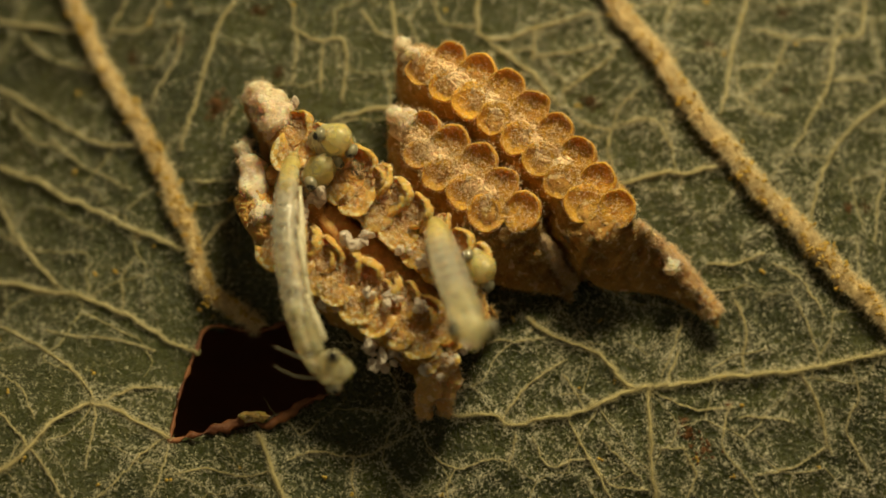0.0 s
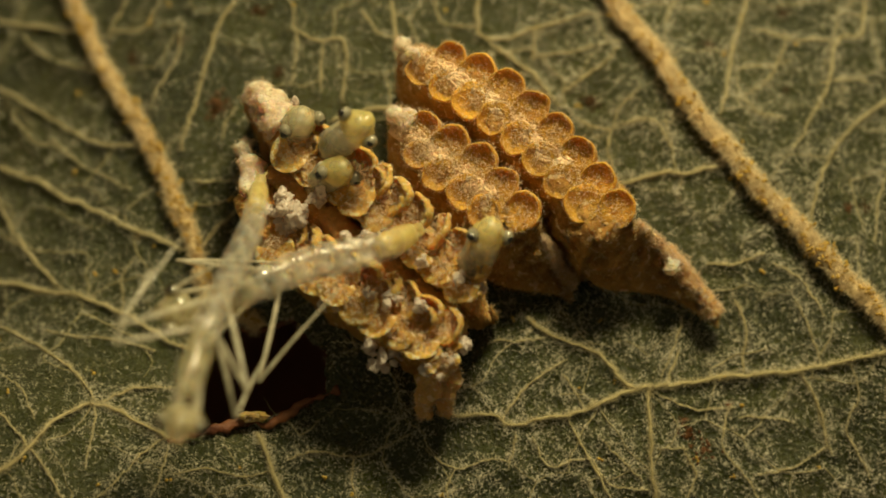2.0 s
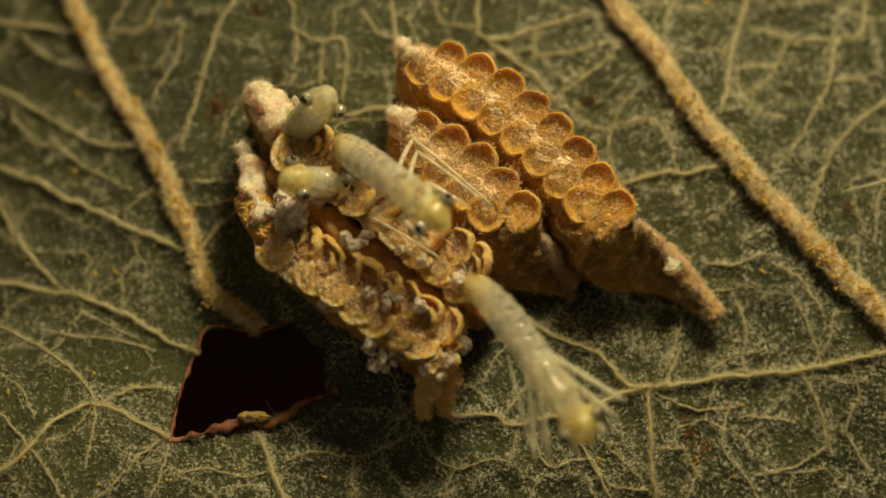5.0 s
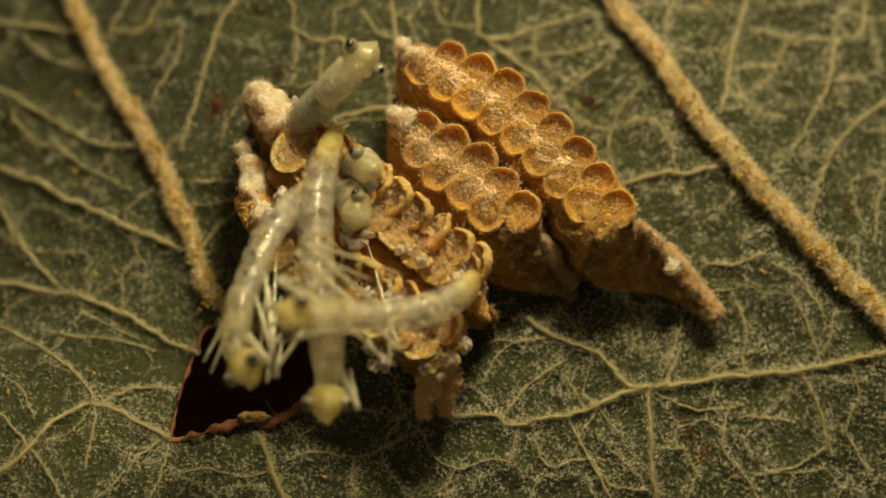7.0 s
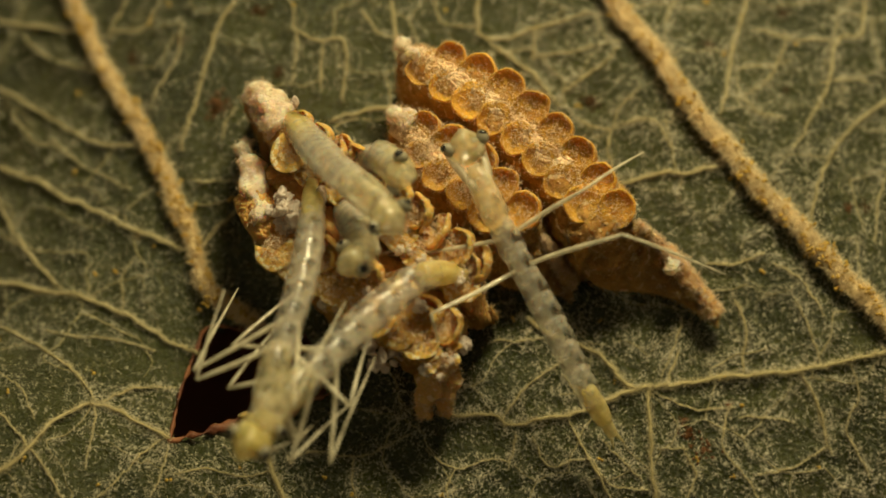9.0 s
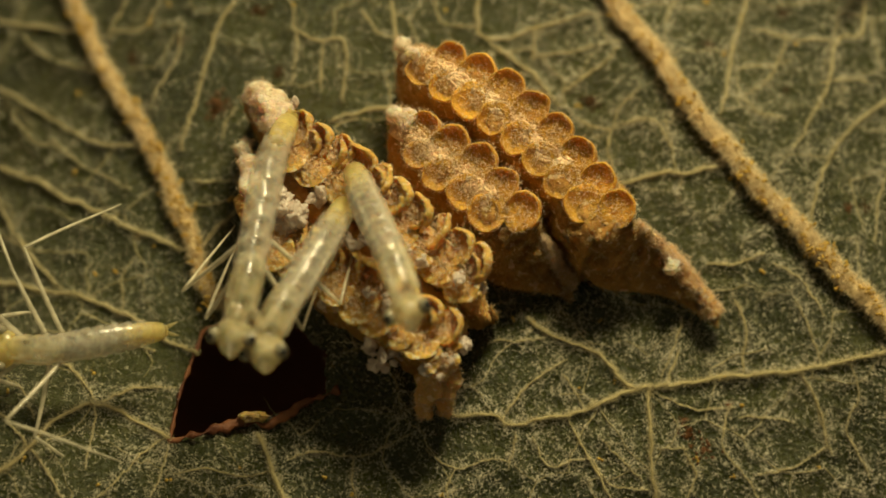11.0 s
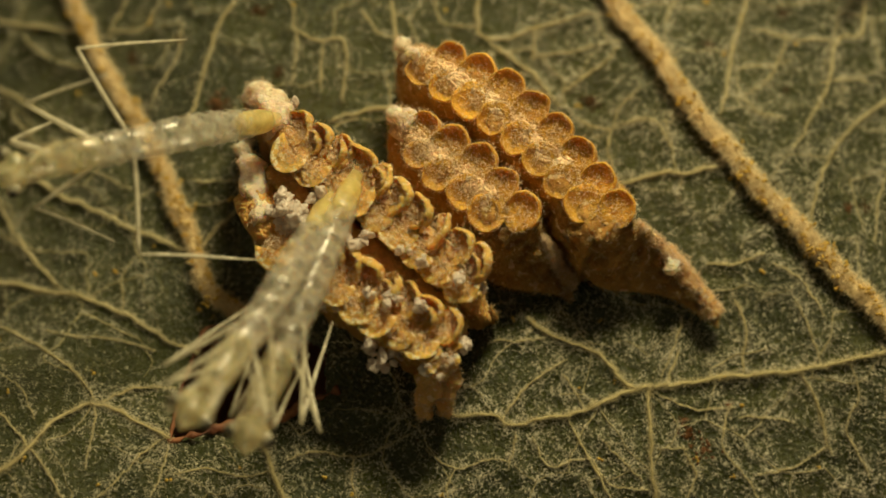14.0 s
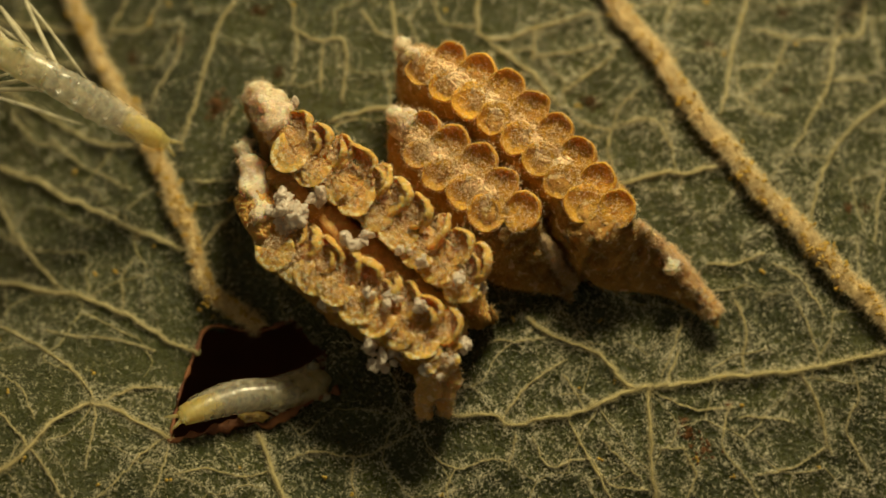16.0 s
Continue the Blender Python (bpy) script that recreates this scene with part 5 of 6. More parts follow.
def between(a, b, f):
    """A body line part of the way from a to b: each stretch turns and changes length on its own."""
    da, db = np.diff(a, axis=0), np.diff(b, axis=0)
    out = [a[0] * (1 - f) + b[0] * f]
    for u, v in zip(da, db):
        lu, lv = np.linalg.norm(u), np.linalg.norm(v)
        u, v = u / lu, v / lv
        w = math.acos(max(-1, min(1, float(np.dot(u, v)))))
        if w < 1e-3:
            d = u
        elif w > 2.6:
            az0, az1 = math.atan2(u[1], u[0]), math.atan2(v[1], v[0])
            az = az0 + f * ((az1 - az0 + math.pi) % (2 * math.pi) - math.pi)
            z = u[2] * (1 - f) + v[2] * f
            r = math.sqrt(max(0, 1 - z * z))
            d = np.array((r * math.cos(az), r * math.sin(az), z))
        else:
            d = (math.sin((1 - f) * w) * u + math.sin(f * w) * v) / math.sin(w)
        out.append(out[-1] + d * (lu * (1 - f) + lv * f))
    return np.array(out)


def turn(p, q, most=0.0):
    for name in p:
        a, b = (p[name], q[name]) if name == 0.67 else (p[0.67].inverted() @ p[name], q[0.67].inverted() @ q[name])
        d = abs(a.to_quaternion().dot(b.to_quaternion()))
        most = max(most, 2 * math.acos(min(1, d)))
    return most


def animate(who):
    keys = sorted(who["keys"], key=lambda k: k[0])
    if keys[0][0] > 0:
        keys.insert(0, (0.0, *keys[0][1:]))
    if keys[-1][0] < 16:
        keys.append((16.0, *keys[-1][1:]))
    kt = [k[0] for k in keys]

    def at(n):
        t = n / FPS
        i = min(max(int(np.searchsorted(kt, t + 1e-6, "right")) - 1, 0), len(keys) - 2)
        f = min(1, max(0, (t - kt[i]) / (kt[i + 1] - kt[i])))
        a, b = keys[i], keys[i + 1]
        return pose_nymph(between(a[1], b[1], f), a[2] * (1 - f) + b[2] * f, a[3] * (1 - f) + b[3] * f, a[4] * (1 - f) + b[4] * f, who["sway"])

    steps = sorted({round(k * FPS) for k in kt} | {round(k * FPS / 4) for k in range(65)})
    poses = [(k, at(k)) for k in steps]
    i = 0
    while i < len(poses) - 1:
        (a, p), (b, q) = poses[i], poses[i + 1]
        if b - a > 1 and turn(p, q) > 1.1:
            poses.insert(i + 1, ((a + b) // 2, at((a + b) // 2)))
        else:
            i += 1
    root = who["root"]
    walk(root, [(k / FPS, p[0.67]) for k, p in poses])
    for name, ob in who["pieces"].items():
        walk(ob, [(k / FPS, p[0.67].inverted() @ p[name]) for k, p in poses])


first = nymph("pale translucent mantis nymph hanging from the hatched egg case", 0.95)
second = nymph("pale yellow mantis nymph stretching out of the hatched egg case")
third = nymph("pale yellow mantis nymph squeezing out beside the closed egg cases", crown="yolk")
fourth = nymph("yellow mantis nymph emerging head first, later walking free", crown="yolk")
fifth = nymph("pale mantis nymph unfolding its legs over the torn hole", 1.05, crown="yolk")
sixth = nymph("yellow mantis nymph emerging at the tip of the hatched egg case")
seventh = nymph("pale mantis nymph hanging head down from an open scale")
eighth = nymph("pale mantis nymph hanging with folded legs over the leaf")


def motions():
    n = first
    key(n, 0.0, [(-2.88, 1.08, 2.3), (-2.94, 0.09, 2.9), (-2.93, -1.01, 3.1), (-2.67, -2.34, 3.1), (-2.27, -3.29, 3.0), (-1.82, -3.48, 3.1)], 35, 0.0)
    key(n, 0.5, [(-2.95, 1.14, 2.3), (-2.96, -0.14, 2.9), (-2.96, -1.34, 3.1), (-2.84, -2.7, 3.2), (-2.66, -3.89, 3.2), (-2.17, -4.26, 3.3)], 35, 0.0)
    key(n, 1.0, [(-2.99, 1.08, 2.3), (-3.3, -0.15, 3.5), (-3.53, -1.41, 4.2), (-3.58, -2.49, 4.5), (-3.56, -3.3, 4.7), (-3.62, -3.98, 4.7)], 0, 0.85)
    key(n, 1.5, [(-3.29, 1.02, 2.3), (-3.39, -0.48, 3.5), (-4.15, -1.95, 4.5), (-4.8, -3.04, 5.2), (-5.04, -4.07, 5.5), (-5.24, -4.68, 5.5)], -20, 0.7)
    key(n, 2.0, [(-3.48, 0.67, 2.3), (-3.54, -0.82, 3.5), (-3.84, -2.17, 4.5), (-4.23, -3.67, 5.2), (-4.41, -4.68, 5.5), (-4.53, -5.44, 5.5)], 0, 0.36)
    key(n, 2.5, [(-3.48, 0.61, 2.3), (-3.69, -1.04, 3.5), (-4.08, -2.59, 4.5), (-4.47, -3.87, 5.2), (-4.58, -4.88, 5.5), (-4.92, -5.44, 5.5)], 0, 0.36)
    key(n, 3.0, [(-3.55, 0.5, 2.3), (-3.74, -1.04, 3.5), (-4.07, -2.7, 4.5), (-4.42, -3.98, 5.2), (-4.6, -4.98, 5.5), (-4.76, -5.69, 5.5)], 0, 0.36)
    key(n, 3.27, [(-3.55, 0.5, 2.3), (-3.74, -1.04, 3.5), (-4.07, -2.7, 4.5), (-4.42, -3.98, 5.2), (-4.6, -4.98, 5.5), (-4.76, -5.69, 5.5)], 0, 0.36)
    key(n, 3.37, [(-0.86, -6.85, 2.0), (-0.24, -7.36, 2.4), (0.47, -7.4, 2.6), (1.18, -7.09, 2.6)], 0, 0.6)
    key(n, 3.5, [(2.7, -6.19, 1.0), (3.85, -5.54, 1.4), (4.99, -4.89, 1.8), (6.11, -4.27, 2.3), (7.1, -3.6, 2.6)], 10, 0.7)
    key(n, 4.0, [(7.96, 0.77, 0.9), (8.22, 1.35, 1.2), (8.57, 2.1, 1.4), (8.99, 2.91, 1.5), (9.38, 3.76, 1.5)], 10, 0.2)
    key(n, 4.5, [(9.82, 1.95, 0.9), (10.46, 2.43, 1.2), (11.14, 3.07, 1.4), (11.86, 3.89, 1.5)], 10, 0.6)
    key(n, 6.0, [(9.06, -9.23, 0.9), (8.87, -8.25, 1.2), (8.58, -7.35, 1.4), (8.3, -6.53, 1.5)], 0, 0.7)
    key(n, 8.6, [(3.57, -9.94, 0.8), (3.36, -8.98, 1.2), (3.06, -7.89, 1.5), (2.76, -6.78, 1.7), (2.46, -5.96, 1.8)], 0, 0.7)
    key(n, 8.8, [(1.07, -4.89, 1.4), (1.43, -3.8, 2.2), (1.32, -2.46, 2.8), (0.9, -0.93, 3.2), (0.33, 0.69, 3.4)], 0, 0.5)
    key(n, 9.0, [(3.29, -4.03, 0.5), (2.69, -3.2, 1.3), (2.04, -2.13, 2.0), (1.29, -0.88, 2.6), (0.7, 0.28, 3.0), (0.36, 1.16, 3.1)], 0, 0.9)
    key(n, 9.6, [(5.13, -0.98, 0.8), (5.6, 0.16, 0.9), (6.09, 1.55, 1.0), (6.48, 3.08, 1.1), (6.76, 4.32, 1.1)], 0, 0.8)
    key(n, 10.4, [(8.25, 5.85, 0.8), (8.87, 6.83, 0.9), (9.5, 7.95, 1.0), (10.16, 9.14, 1.0)], 0, 0.8)
    n = second
    key(n, 0.0, [(-0.13, -0.42, 2.6), (-0.06, -1.01, 3.1), (0.11, -1.81, 3.8), (0.34, -2.73, 4.6), (0.53, -3.51, 5.2)], -20, 0.0)
    key(n, 0.5, [(-0.29, -0.31, 2.6), (-0.36, -1.34, 3.1), (-0.39, -2.48, 3.2), (-0.35, -3.67, 3.2), (-0.28, -4.89, 3.0)], 0, 0.0)
    key(n, 1.0, [(-0.28, -0.31, 2.6), (-0.65, -1.67, 3.1), (-1.08, -2.92, 3.2), (-1.37, -4.21, 3.2), (-1.51, -5.26, 3.0)], -35, 0.0)
    key(n, 1.5, [(-0.2, -0.25, 2.6), (-0.36, -1.3, 3.0), (-0.98, -2.45, 3.1), (-1.75, -3.45, 3.0), (-2.47, -4.04, 2.8), (-2.99, -4.33, 2.7)], 15, 0.75)
    key(n, 2.0, [(-0.42, -0.54, 2.6), (-1.3, -1.12, 3.1), (-2.54, -1.56, 3.4), (-3.65, -2.12, 3.6), (-4.47, -2.5, 3.6), (-5.08, -2.5, 3.6)], 10, 0.36)
    key(n, 2.5, [(-0.36, -0.73, 2.6), (-1.3, -1.12, 3.1), (-2.5, -1.39, 3.3), (-3.52, -1.65, 3.5), (-4.32, -2.12, 3.6), (-5.22, -2.23, 3.6)], -40, 0.36)
    key(n, 3.0, [(-0.68, -0.77, 2.6), (-1.51, -1.23, 3.1), (-2.65, -1.74, 3.3), (-3.65, -2.42, 3.5), (-4.55, -2.94, 3.6), (-5.42, -3.21, 3.6)], 15, 0.36)
    key(n, 3.5, [(-0.95, -0.31, 2.6), (-1.51, -1.53, 3.0), (-1.86, -2.59, 3.2), (-2.12, -3.78, 3.2), (-2.38, -4.95, 3.2), (-2.78, -6.05, 3.0)], 0, 0.3)
    key(n, 4.0, [(-0.95, -0.65, 2.6), (-1.51, -1.64, 3.0), (-1.85, -2.92, 3.2), (-2.27, -4.1, 3.2), (-2.74, -5.05, 3.2), (-3.29, -6.05, 3.0)], 0, 0.8)
    key(n, 4.25, [(-1.5, -3.81, 2.6), (-2.11, -4.89, 2.6), (-2.7, -5.95, 2.6), (-3.1, -6.94, 2.4), (-3.51, -7.89, 2.0)], 0, 0.5)
    key(n, 4.75, [(-2.97, -7.69, 1.0), (-3.45, -8.56, 1.2), (-3.93, -9.4, 1.3), (-4.42, -10.32, 1.3)], 0, 0.6)
    n = third
    key(n, 0.0, [(0.34, -0.7, 1.0), (0.41, -0.88, 1.5), (0.55, -1.04, 2.0), (0.72, -1.29, 2.5)], 60, 0.0)
    key(n, 0.5, [(0.34, -0.82, 1.0), (0.39, -0.97, 1.6), (0.55, -1.04, 2.2), (0.76, -0.86, 2.7)], 60, 0.0)
    key(n, 1.5, [(0.34, -0.82, 1.0), (0.39, -0.97, 1.6), (0.55, -1.04, 2.2), (0.79, -0.84, 2.7)], 60, 0.0)
    key(n, 2.0, [(0.34, -0.82, 1.0), (0.41, -1.01, 1.6), (0.65, -1.0, 2.3), (0.87, -0.71, 2.9)], 30, 0.0)
    key(n, 2.5, [(0.31, -0.82, 1.0), (0.41, -1.07, 1.7), (0.7, -1.03, 2.4), (0.95, -0.8, 3.0)], 0, 0.0)
    key(n, 3.0, [(0.26, -0.88, 1.0), (0.33, -1.12, 1.7), (0.7, -1.2, 2.4), (1.06, -1.21, 2.9), (1.37, -1.04, 3.2)], -20, 0.0)
    key(n, 3.5, [(0.18, -0.88, 1.0), (0.3, -1.22, 1.8), (0.75, -1.18, 2.5), (1.27, -0.97, 3.0), (1.61, -1.26, 3.2)], -30, 0.0)
    key(n, 4.0, [(0.17, -0.87, 1.2), (0.44, -1.19, 2.2), (1.07, -1.04, 2.9), (1.68, -1.08, 3.3), (1.8, -1.85, 3.6)], -30, 0.0)
    key(n, 4.25, [(0.33, -1.29, 2.0), (0.8, -1.85, 2.8), (1.62, -2.26, 3.2), (2.74, -2.61, 3.6), (4.15, -2.81, 3.8)], 0, 0.1)
    key(n, 5.3, [(0.49, -1.29, 2.0), (0.9, -2.12, 2.8), (1.19, -3.2, 3.4), (1.37, -4.38, 3.8), (1.57, -5.32, 3.8)], 0, 0.1)
    key(n, 6.25, [(0.68, -1.24, 2.2), (0.69, -2.01, 2.8), (0.56, -3.13, 3.2), (0.45, -4.37, 3.4), (0.31, -5.63, 3.4)], 0, 0.1)
    key(n, 6.5, [(0.76, -1.22, 2.2), (0.06, -1.91, 2.9), (-0.87, -2.51, 3.3), (-1.68, -3.1, 3.6), (-2.43, -3.64, 3.8)], -20, 0.0)
    key(n, 7.0, [(0.65, -1.3, 2.2), (0.17, -2.08, 3.0), (-0.76, -2.59, 3.6), (-1.76, -2.85, 4.3), (-2.77, -3.06, 5.1)], -30, 0.15)
    key(n, 7.5, [(0.58, -1.38, 2.2), (-0.46, -1.58, 3.0), (-1.69, -1.35, 3.9), (-2.69, -1.07, 4.6), (-3.58, -0.77, 5.1), (-4.13, -0.48, 5.2)], -25, 0.15)
    key(n, 8.0, [(0.54, -1.36, 2.2), (-0.67, -1.53, 3.0), (-1.9, -1.57, 3.9), (-2.88, -1.61, 4.6), (-3.67, -1.61, 4.9), (-4.41, -1.58, 5.1)], -20, 0.4)
    key(n, 8.5, [(0.33, -1.24, 2.2), (-0.46, -1.08, 3.0), (-1.7, -0.91, 3.9), (-2.69, -0.85, 4.6), (-3.59, -0.8, 4.9), (-4.64, -0.82, 5.1)], -10, 0.4)
    key(n, 9.0, [(0.44, -1.33, 2.2), (-0.36, -1.53, 2.8), (-1.19, -2.28, 3.1), (-2.2, -3.41, 3.4), (-2.98, -4.32, 3.6), (-3.57, -5.16, 3.6)], 10, 0.5)
    key(n, 9.5, [(-2.98, -4.29, 2.0), (-3.58, -4.99, 2.2), (-4.27, -5.77, 2.3), (-4.97, -6.5, 2.3)], 0, 0.6)
    key(n, 10.3, [(-6.15, -6.62, 1.0), (-6.91, -7.52, 1.2), (-7.69, -8.27, 1.3), (-8.47, -8.99, 1.3)], 0, 0.6)
    n = fourth
    key(n, 0.0, [(-2.36, 1.71, 1.2), (-2.3, 1.52, 1.8), (-2.21, 1.33, 2.4), (-1.99, 1.18, 2.9)], 60, 0.0)
    key(n, 0.5, [(-2.36, 1.68, 1.2), (-2.28, 1.44, 1.9), (-2.15, 1.27, 2.6), (-1.84, 1.2, 3.1)], 60, 0.0)
    key(n, 1.0, [(-2.36, 1.68, 1.2), (-2.26, 1.42, 1.9), (-2.04, 1.26, 2.7), (-1.7, 1.44, 3.2)], 50, 0.0)
    key(n, 1.5, [(-2.36, 1.68, 1.2), (-2.23, 1.42, 1.9), (-1.98, 1.21, 2.7), (-1.53, 1.17, 3.2)], 40, 0.0)
    key(n, 2.0, [(-2.36, 1.66, 1.2), (-2.23, 1.39, 1.9), (-1.92, 1.19, 2.8), (-1.53, 1.26, 3.4)], 10, 0.0)
    key(n, 2.5, [(-2.36, 1.66, 1.2), (-2.23, 1.39, 1.9), (-1.85, 1.34, 2.8), (-1.4, 1.68, 3.5)], 0, 0.0)
    key(n, 3.0, [(-2.36, 1.66, 1.2), (-2.23, 1.39, 1.9), (-1.92, 1.11, 2.8), (-1.76, 1.23, 3.6)], 10, 0.0)
    key(n, 3.5, [(-2.35, 1.6, 1.4), (-2.16, 1.24, 2.2), (-1.75, 0.85, 3.0), (-1.31, 0.55, 3.6), (-0.93, 0.16, 4.0)], 0, 0.0)
    key(n, 4.0, [(-2.3, 1.52, 1.6), (-1.98, 1.04, 2.6), (-1.42, 0.52, 3.4), (-0.77, 0.03, 4.2), (-0.14, -0.38, 4.8)], 0, 0.0)
    key(n, 4.25, [(-2.3, 1.52, 1.6), (-1.98, 1.01, 2.6), (-1.36, 0.46, 3.4), (-0.71, -0.09, 4.2), (-0.09, -0.6, 4.8)], 0, 0.0)
    key(n, 6.25, [(-1.56, 1.51, 2.4), (-1.32, 0.91, 3.0), (-0.88, 0.08, 3.5), (-0.46, -0.71, 3.8), (-0.14, -1.37, 3.8)], 0, 0.1)
    key(n, 6.5, [(-1.11, 1.51, 2.4), (-1.32, 0.58, 3.1), (-1.72, -0.44, 3.4), (-2.0, -1.26, 3.5), (-1.95, -2.18, 3.6), (-1.88, -2.97, 3.7)], 30, 0.55)
    key(n, 7.0, [(-2.0, 1.62, 2.4), (-2.26, 0.62, 3.0), (-2.37, -0.52, 3.3), (-2.31, -1.67, 3.4), (-2.11, -3.23, 3.5), (-2.09, -4.45, 3.5)], 0, 0.3)
    key(n, 7.5, [(-2.27, 1.39, 2.4), (-2.59, 0.16, 3.0), (-2.67, -1.12, 3.4), (-2.74, -2.61, 3.6), (-2.81, -3.82, 3.7), (-2.98, -4.91, 3.8)], 0, 0.3)
    key(n, 8.0, [(-2.13, 1.45, 2.4), (-2.32, 0.05, 3.0), (-2.46, -1.23, 3.4), (-2.69, -2.72, 3.6), (-2.89, -3.93, 3.7), (-3.08, -5.06, 3.8)], 0, 0.36)
    key(n, 8.5, [(-2.09, 0.51, 2.4), (-2.03, -0.63, 3.0), (-1.9, -1.74, 3.3), (-1.78, -2.84, 3.3), (-1.67, -3.67, 3.2), (-1.56, -4.55, 3.1)], 20, 0.6)
    key(n, 9.0, [(-1.48, -6.64, 2.0), (-1.32, -7.42, 2.2), (-1.16, -8.16, 2.3), (-0.95, -8.87, 2.3), (-0.74, -9.56, 2.2)], 10, 0.4)
    key(n, 9.7, [(-0.86, -9.76, 1.0), (-0.65, -10.79, 1.1), (-0.44, -11.8, 1.2), (-0.24, -12.78, 1.2)], 0, 0.6)
    n = fifth
    key(n, 0.0, [(-2.54, 0.77, 1.0), (-2.5, 0.69, 1.5), (-2.44, 0.67, 2.0), (-2.33, 0.71, 2.5)], 70, 0.0)
    key(n, 1.0, [(-2.48, 0.77, 1.0), (-2.4, 0.69, 1.5), (-2.3, 0.61, 2.1), (-2.08, 0.6, 2.7)], 60, 0.0)
    key(n, 2.0, [(-2.48, 0.77, 1.0), (-2.4, 0.69, 1.6), (-2.26, 0.62, 2.2), (-1.97, 0.56, 2.8)], 60, 0.0)
    key(n, 3.0, [(-2.48, 0.77, 1.0), (-2.4, 0.69, 1.6), (-2.26, 0.65, 2.2), (-1.97, 0.59, 2.8)], 50, 0.0)
    key(n, 3.5, [(-2.14, 0.69, 1.2), (-2.14, 0.58, 1.8), (-2.2, 0.46, 2.4), (-2.49, 0.29, 2.9)], 40, 0.0)
    key(n, 4.25, [(-2.12, 0.69, 1.2), (-2.14, 0.58, 1.8), (-2.2, 0.46, 2.4), (-2.55, 0.26, 2.9)], 40, 0.0)
    key(n, 6.25, [(-2.19, 0.73, 1.4), (-2.31, 0.48, 2.2), (-2.71, 0.26, 2.9), (-3.31, 0.21, 3.4)], 10, 0.0)
    key(n, 6.5, [(-2.19, 0.73, 1.4), (-2.31, 0.45, 2.2), (-2.71, 0.23, 2.9), (-3.2, 0.14, 3.4), (-3.69, 0.17, 3.7)], 10, 0.0)
    key(n, 7.0, [(-2.45, 0.75, 1.8), (-2.71, 0.05, 2.7), (-3.21, -0.82, 3.2), (-3.57, -1.89, 3.4), (-3.76, -2.9, 3.5), (-3.51, -3.77, 3.6)], 40, 0.05)
    key(n, 7.5, [(-2.45, 0.75, 1.8), (-2.91, -0.25, 2.9), (-3.45, -1.37, 3.8), (-3.78, -2.67, 4.4), (-4.07, -3.92, 4.7), (-3.8, -4.42, 4.8)], 40, 0.25)
    key(n, 8.0, [(-2.61, 0.63, 1.8), (-3.0, -0.63, 3.0), (-3.62, -1.81, 4.1), (-4.25, -2.75, 4.8), (-4.68, -3.56, 5.2), (-5.07, -4.52, 5.3)], 20, 0.36)
    key(n, 8.5, [(-2.5, 0.69, 1.8), (-2.74, -0.63, 3.0), (-3.02, -2.03, 3.8), (-3.53, -3.35, 4.2), (-4.08, -4.28, 4.5), (-3.91, -4.92, 4.5)], 20, 0.36)
    key(n, 9.0, [(-2.51, 0.59, 2.2), (-2.48, -0.56, 2.8), (-2.6, -1.67, 3.1), (-2.88, -2.84, 3.3), (-3.13, -3.84, 3.4), (-3.27, -4.9, 3.4)], 10, 0.6)
    key(n, 10.0, [(-3.33, -2.15, 2.2), (-3.83, -2.66, 2.4), (-4.45, -3.1, 2.4), (-5.19, -3.29, 2.3), (-5.93, -3.36, 2.2)], 0, 0.8)
    key(n, 11.25, [(-5.93, -2.08, 0.9), (-6.54, -2.18, 1.2), (-7.26, -2.31, 1.4), (-8.1, -2.42, 1.5), (-9.07, -2.36, 1.5)], 0, 0.8)
    key(n, 11.5, [(-9.56, 0.16, 0.9), (-8.9, -0.77, 1.2), (-8.26, -1.88, 1.4), (-7.8, -3.04, 1.5), (-7.41, -4.26, 1.5)], 0, 0.8)
    key(n, 12.0, [(-10.06, 0.99, 0.9), (-9.59, -0.19, 1.2), (-9.04, -1.42, 1.4), (-8.52, -2.59, 1.5), (-8.08, -3.71, 1.5)], 0, 0.9)
    key(n, 12.5, [(-11.75, -0.2, 0.9), (-11.19, -0.89, 1.2), (-10.54, -1.65, 1.4), (-9.94, -2.25, 1.5), (-9.38, -2.59, 1.5)], 0, 0.8)
    key(n, 13.5, [(-18.59, -0.2, 0.9), (-17.82, -0.82, 1.0), (-17.15, -1.55, 1.1), (-16.5, -2.15, 1.2)], 0, 0.8)
    n = sixth
    key(n, 0.0, [(-2.93, 1.97, 0.3), (-2.9, 1.86, 0.7), (-2.87, 1.83, 1.0), (-2.83, 1.83, 1.3)], 60, 0.0)
    key(n, 0.5, [(-2.93, 1.97, 0.6), (-2.9, 1.86, 1.0), (-2.86, 1.82, 1.4), (-2.81, 1.8, 1.8)], 60, 0.0)
    key(n, 1.0, [(-2.93, 1.97, 1.0), (-2.89, 1.85, 1.5), (-2.84, 1.76, 2.0), (-2.76, 1.73, 2.5)], 60, 0.0)
    key(n, 3.0, [(-2.93, 1.97, 1.0), (-2.89, 1.85, 1.5), (-2.82, 1.71, 2.1), (-2.7, 1.63, 2.7)], 60, 0.0)
    key(n, 4.25, [(-2.93, 1.97, 1.0), (-2.86, 1.8, 1.6), (-2.71, 1.63, 2.3), (-2.41, 1.56, 2.9)], 40, 0.0)
    key(n, 6.25, [(-2.86, 1.84, 1.6), (-2.71, 1.74, 2.4), (-2.41, 1.9, 3.0), (-2.02, 2.33, 3.6)], 30, 0.0)
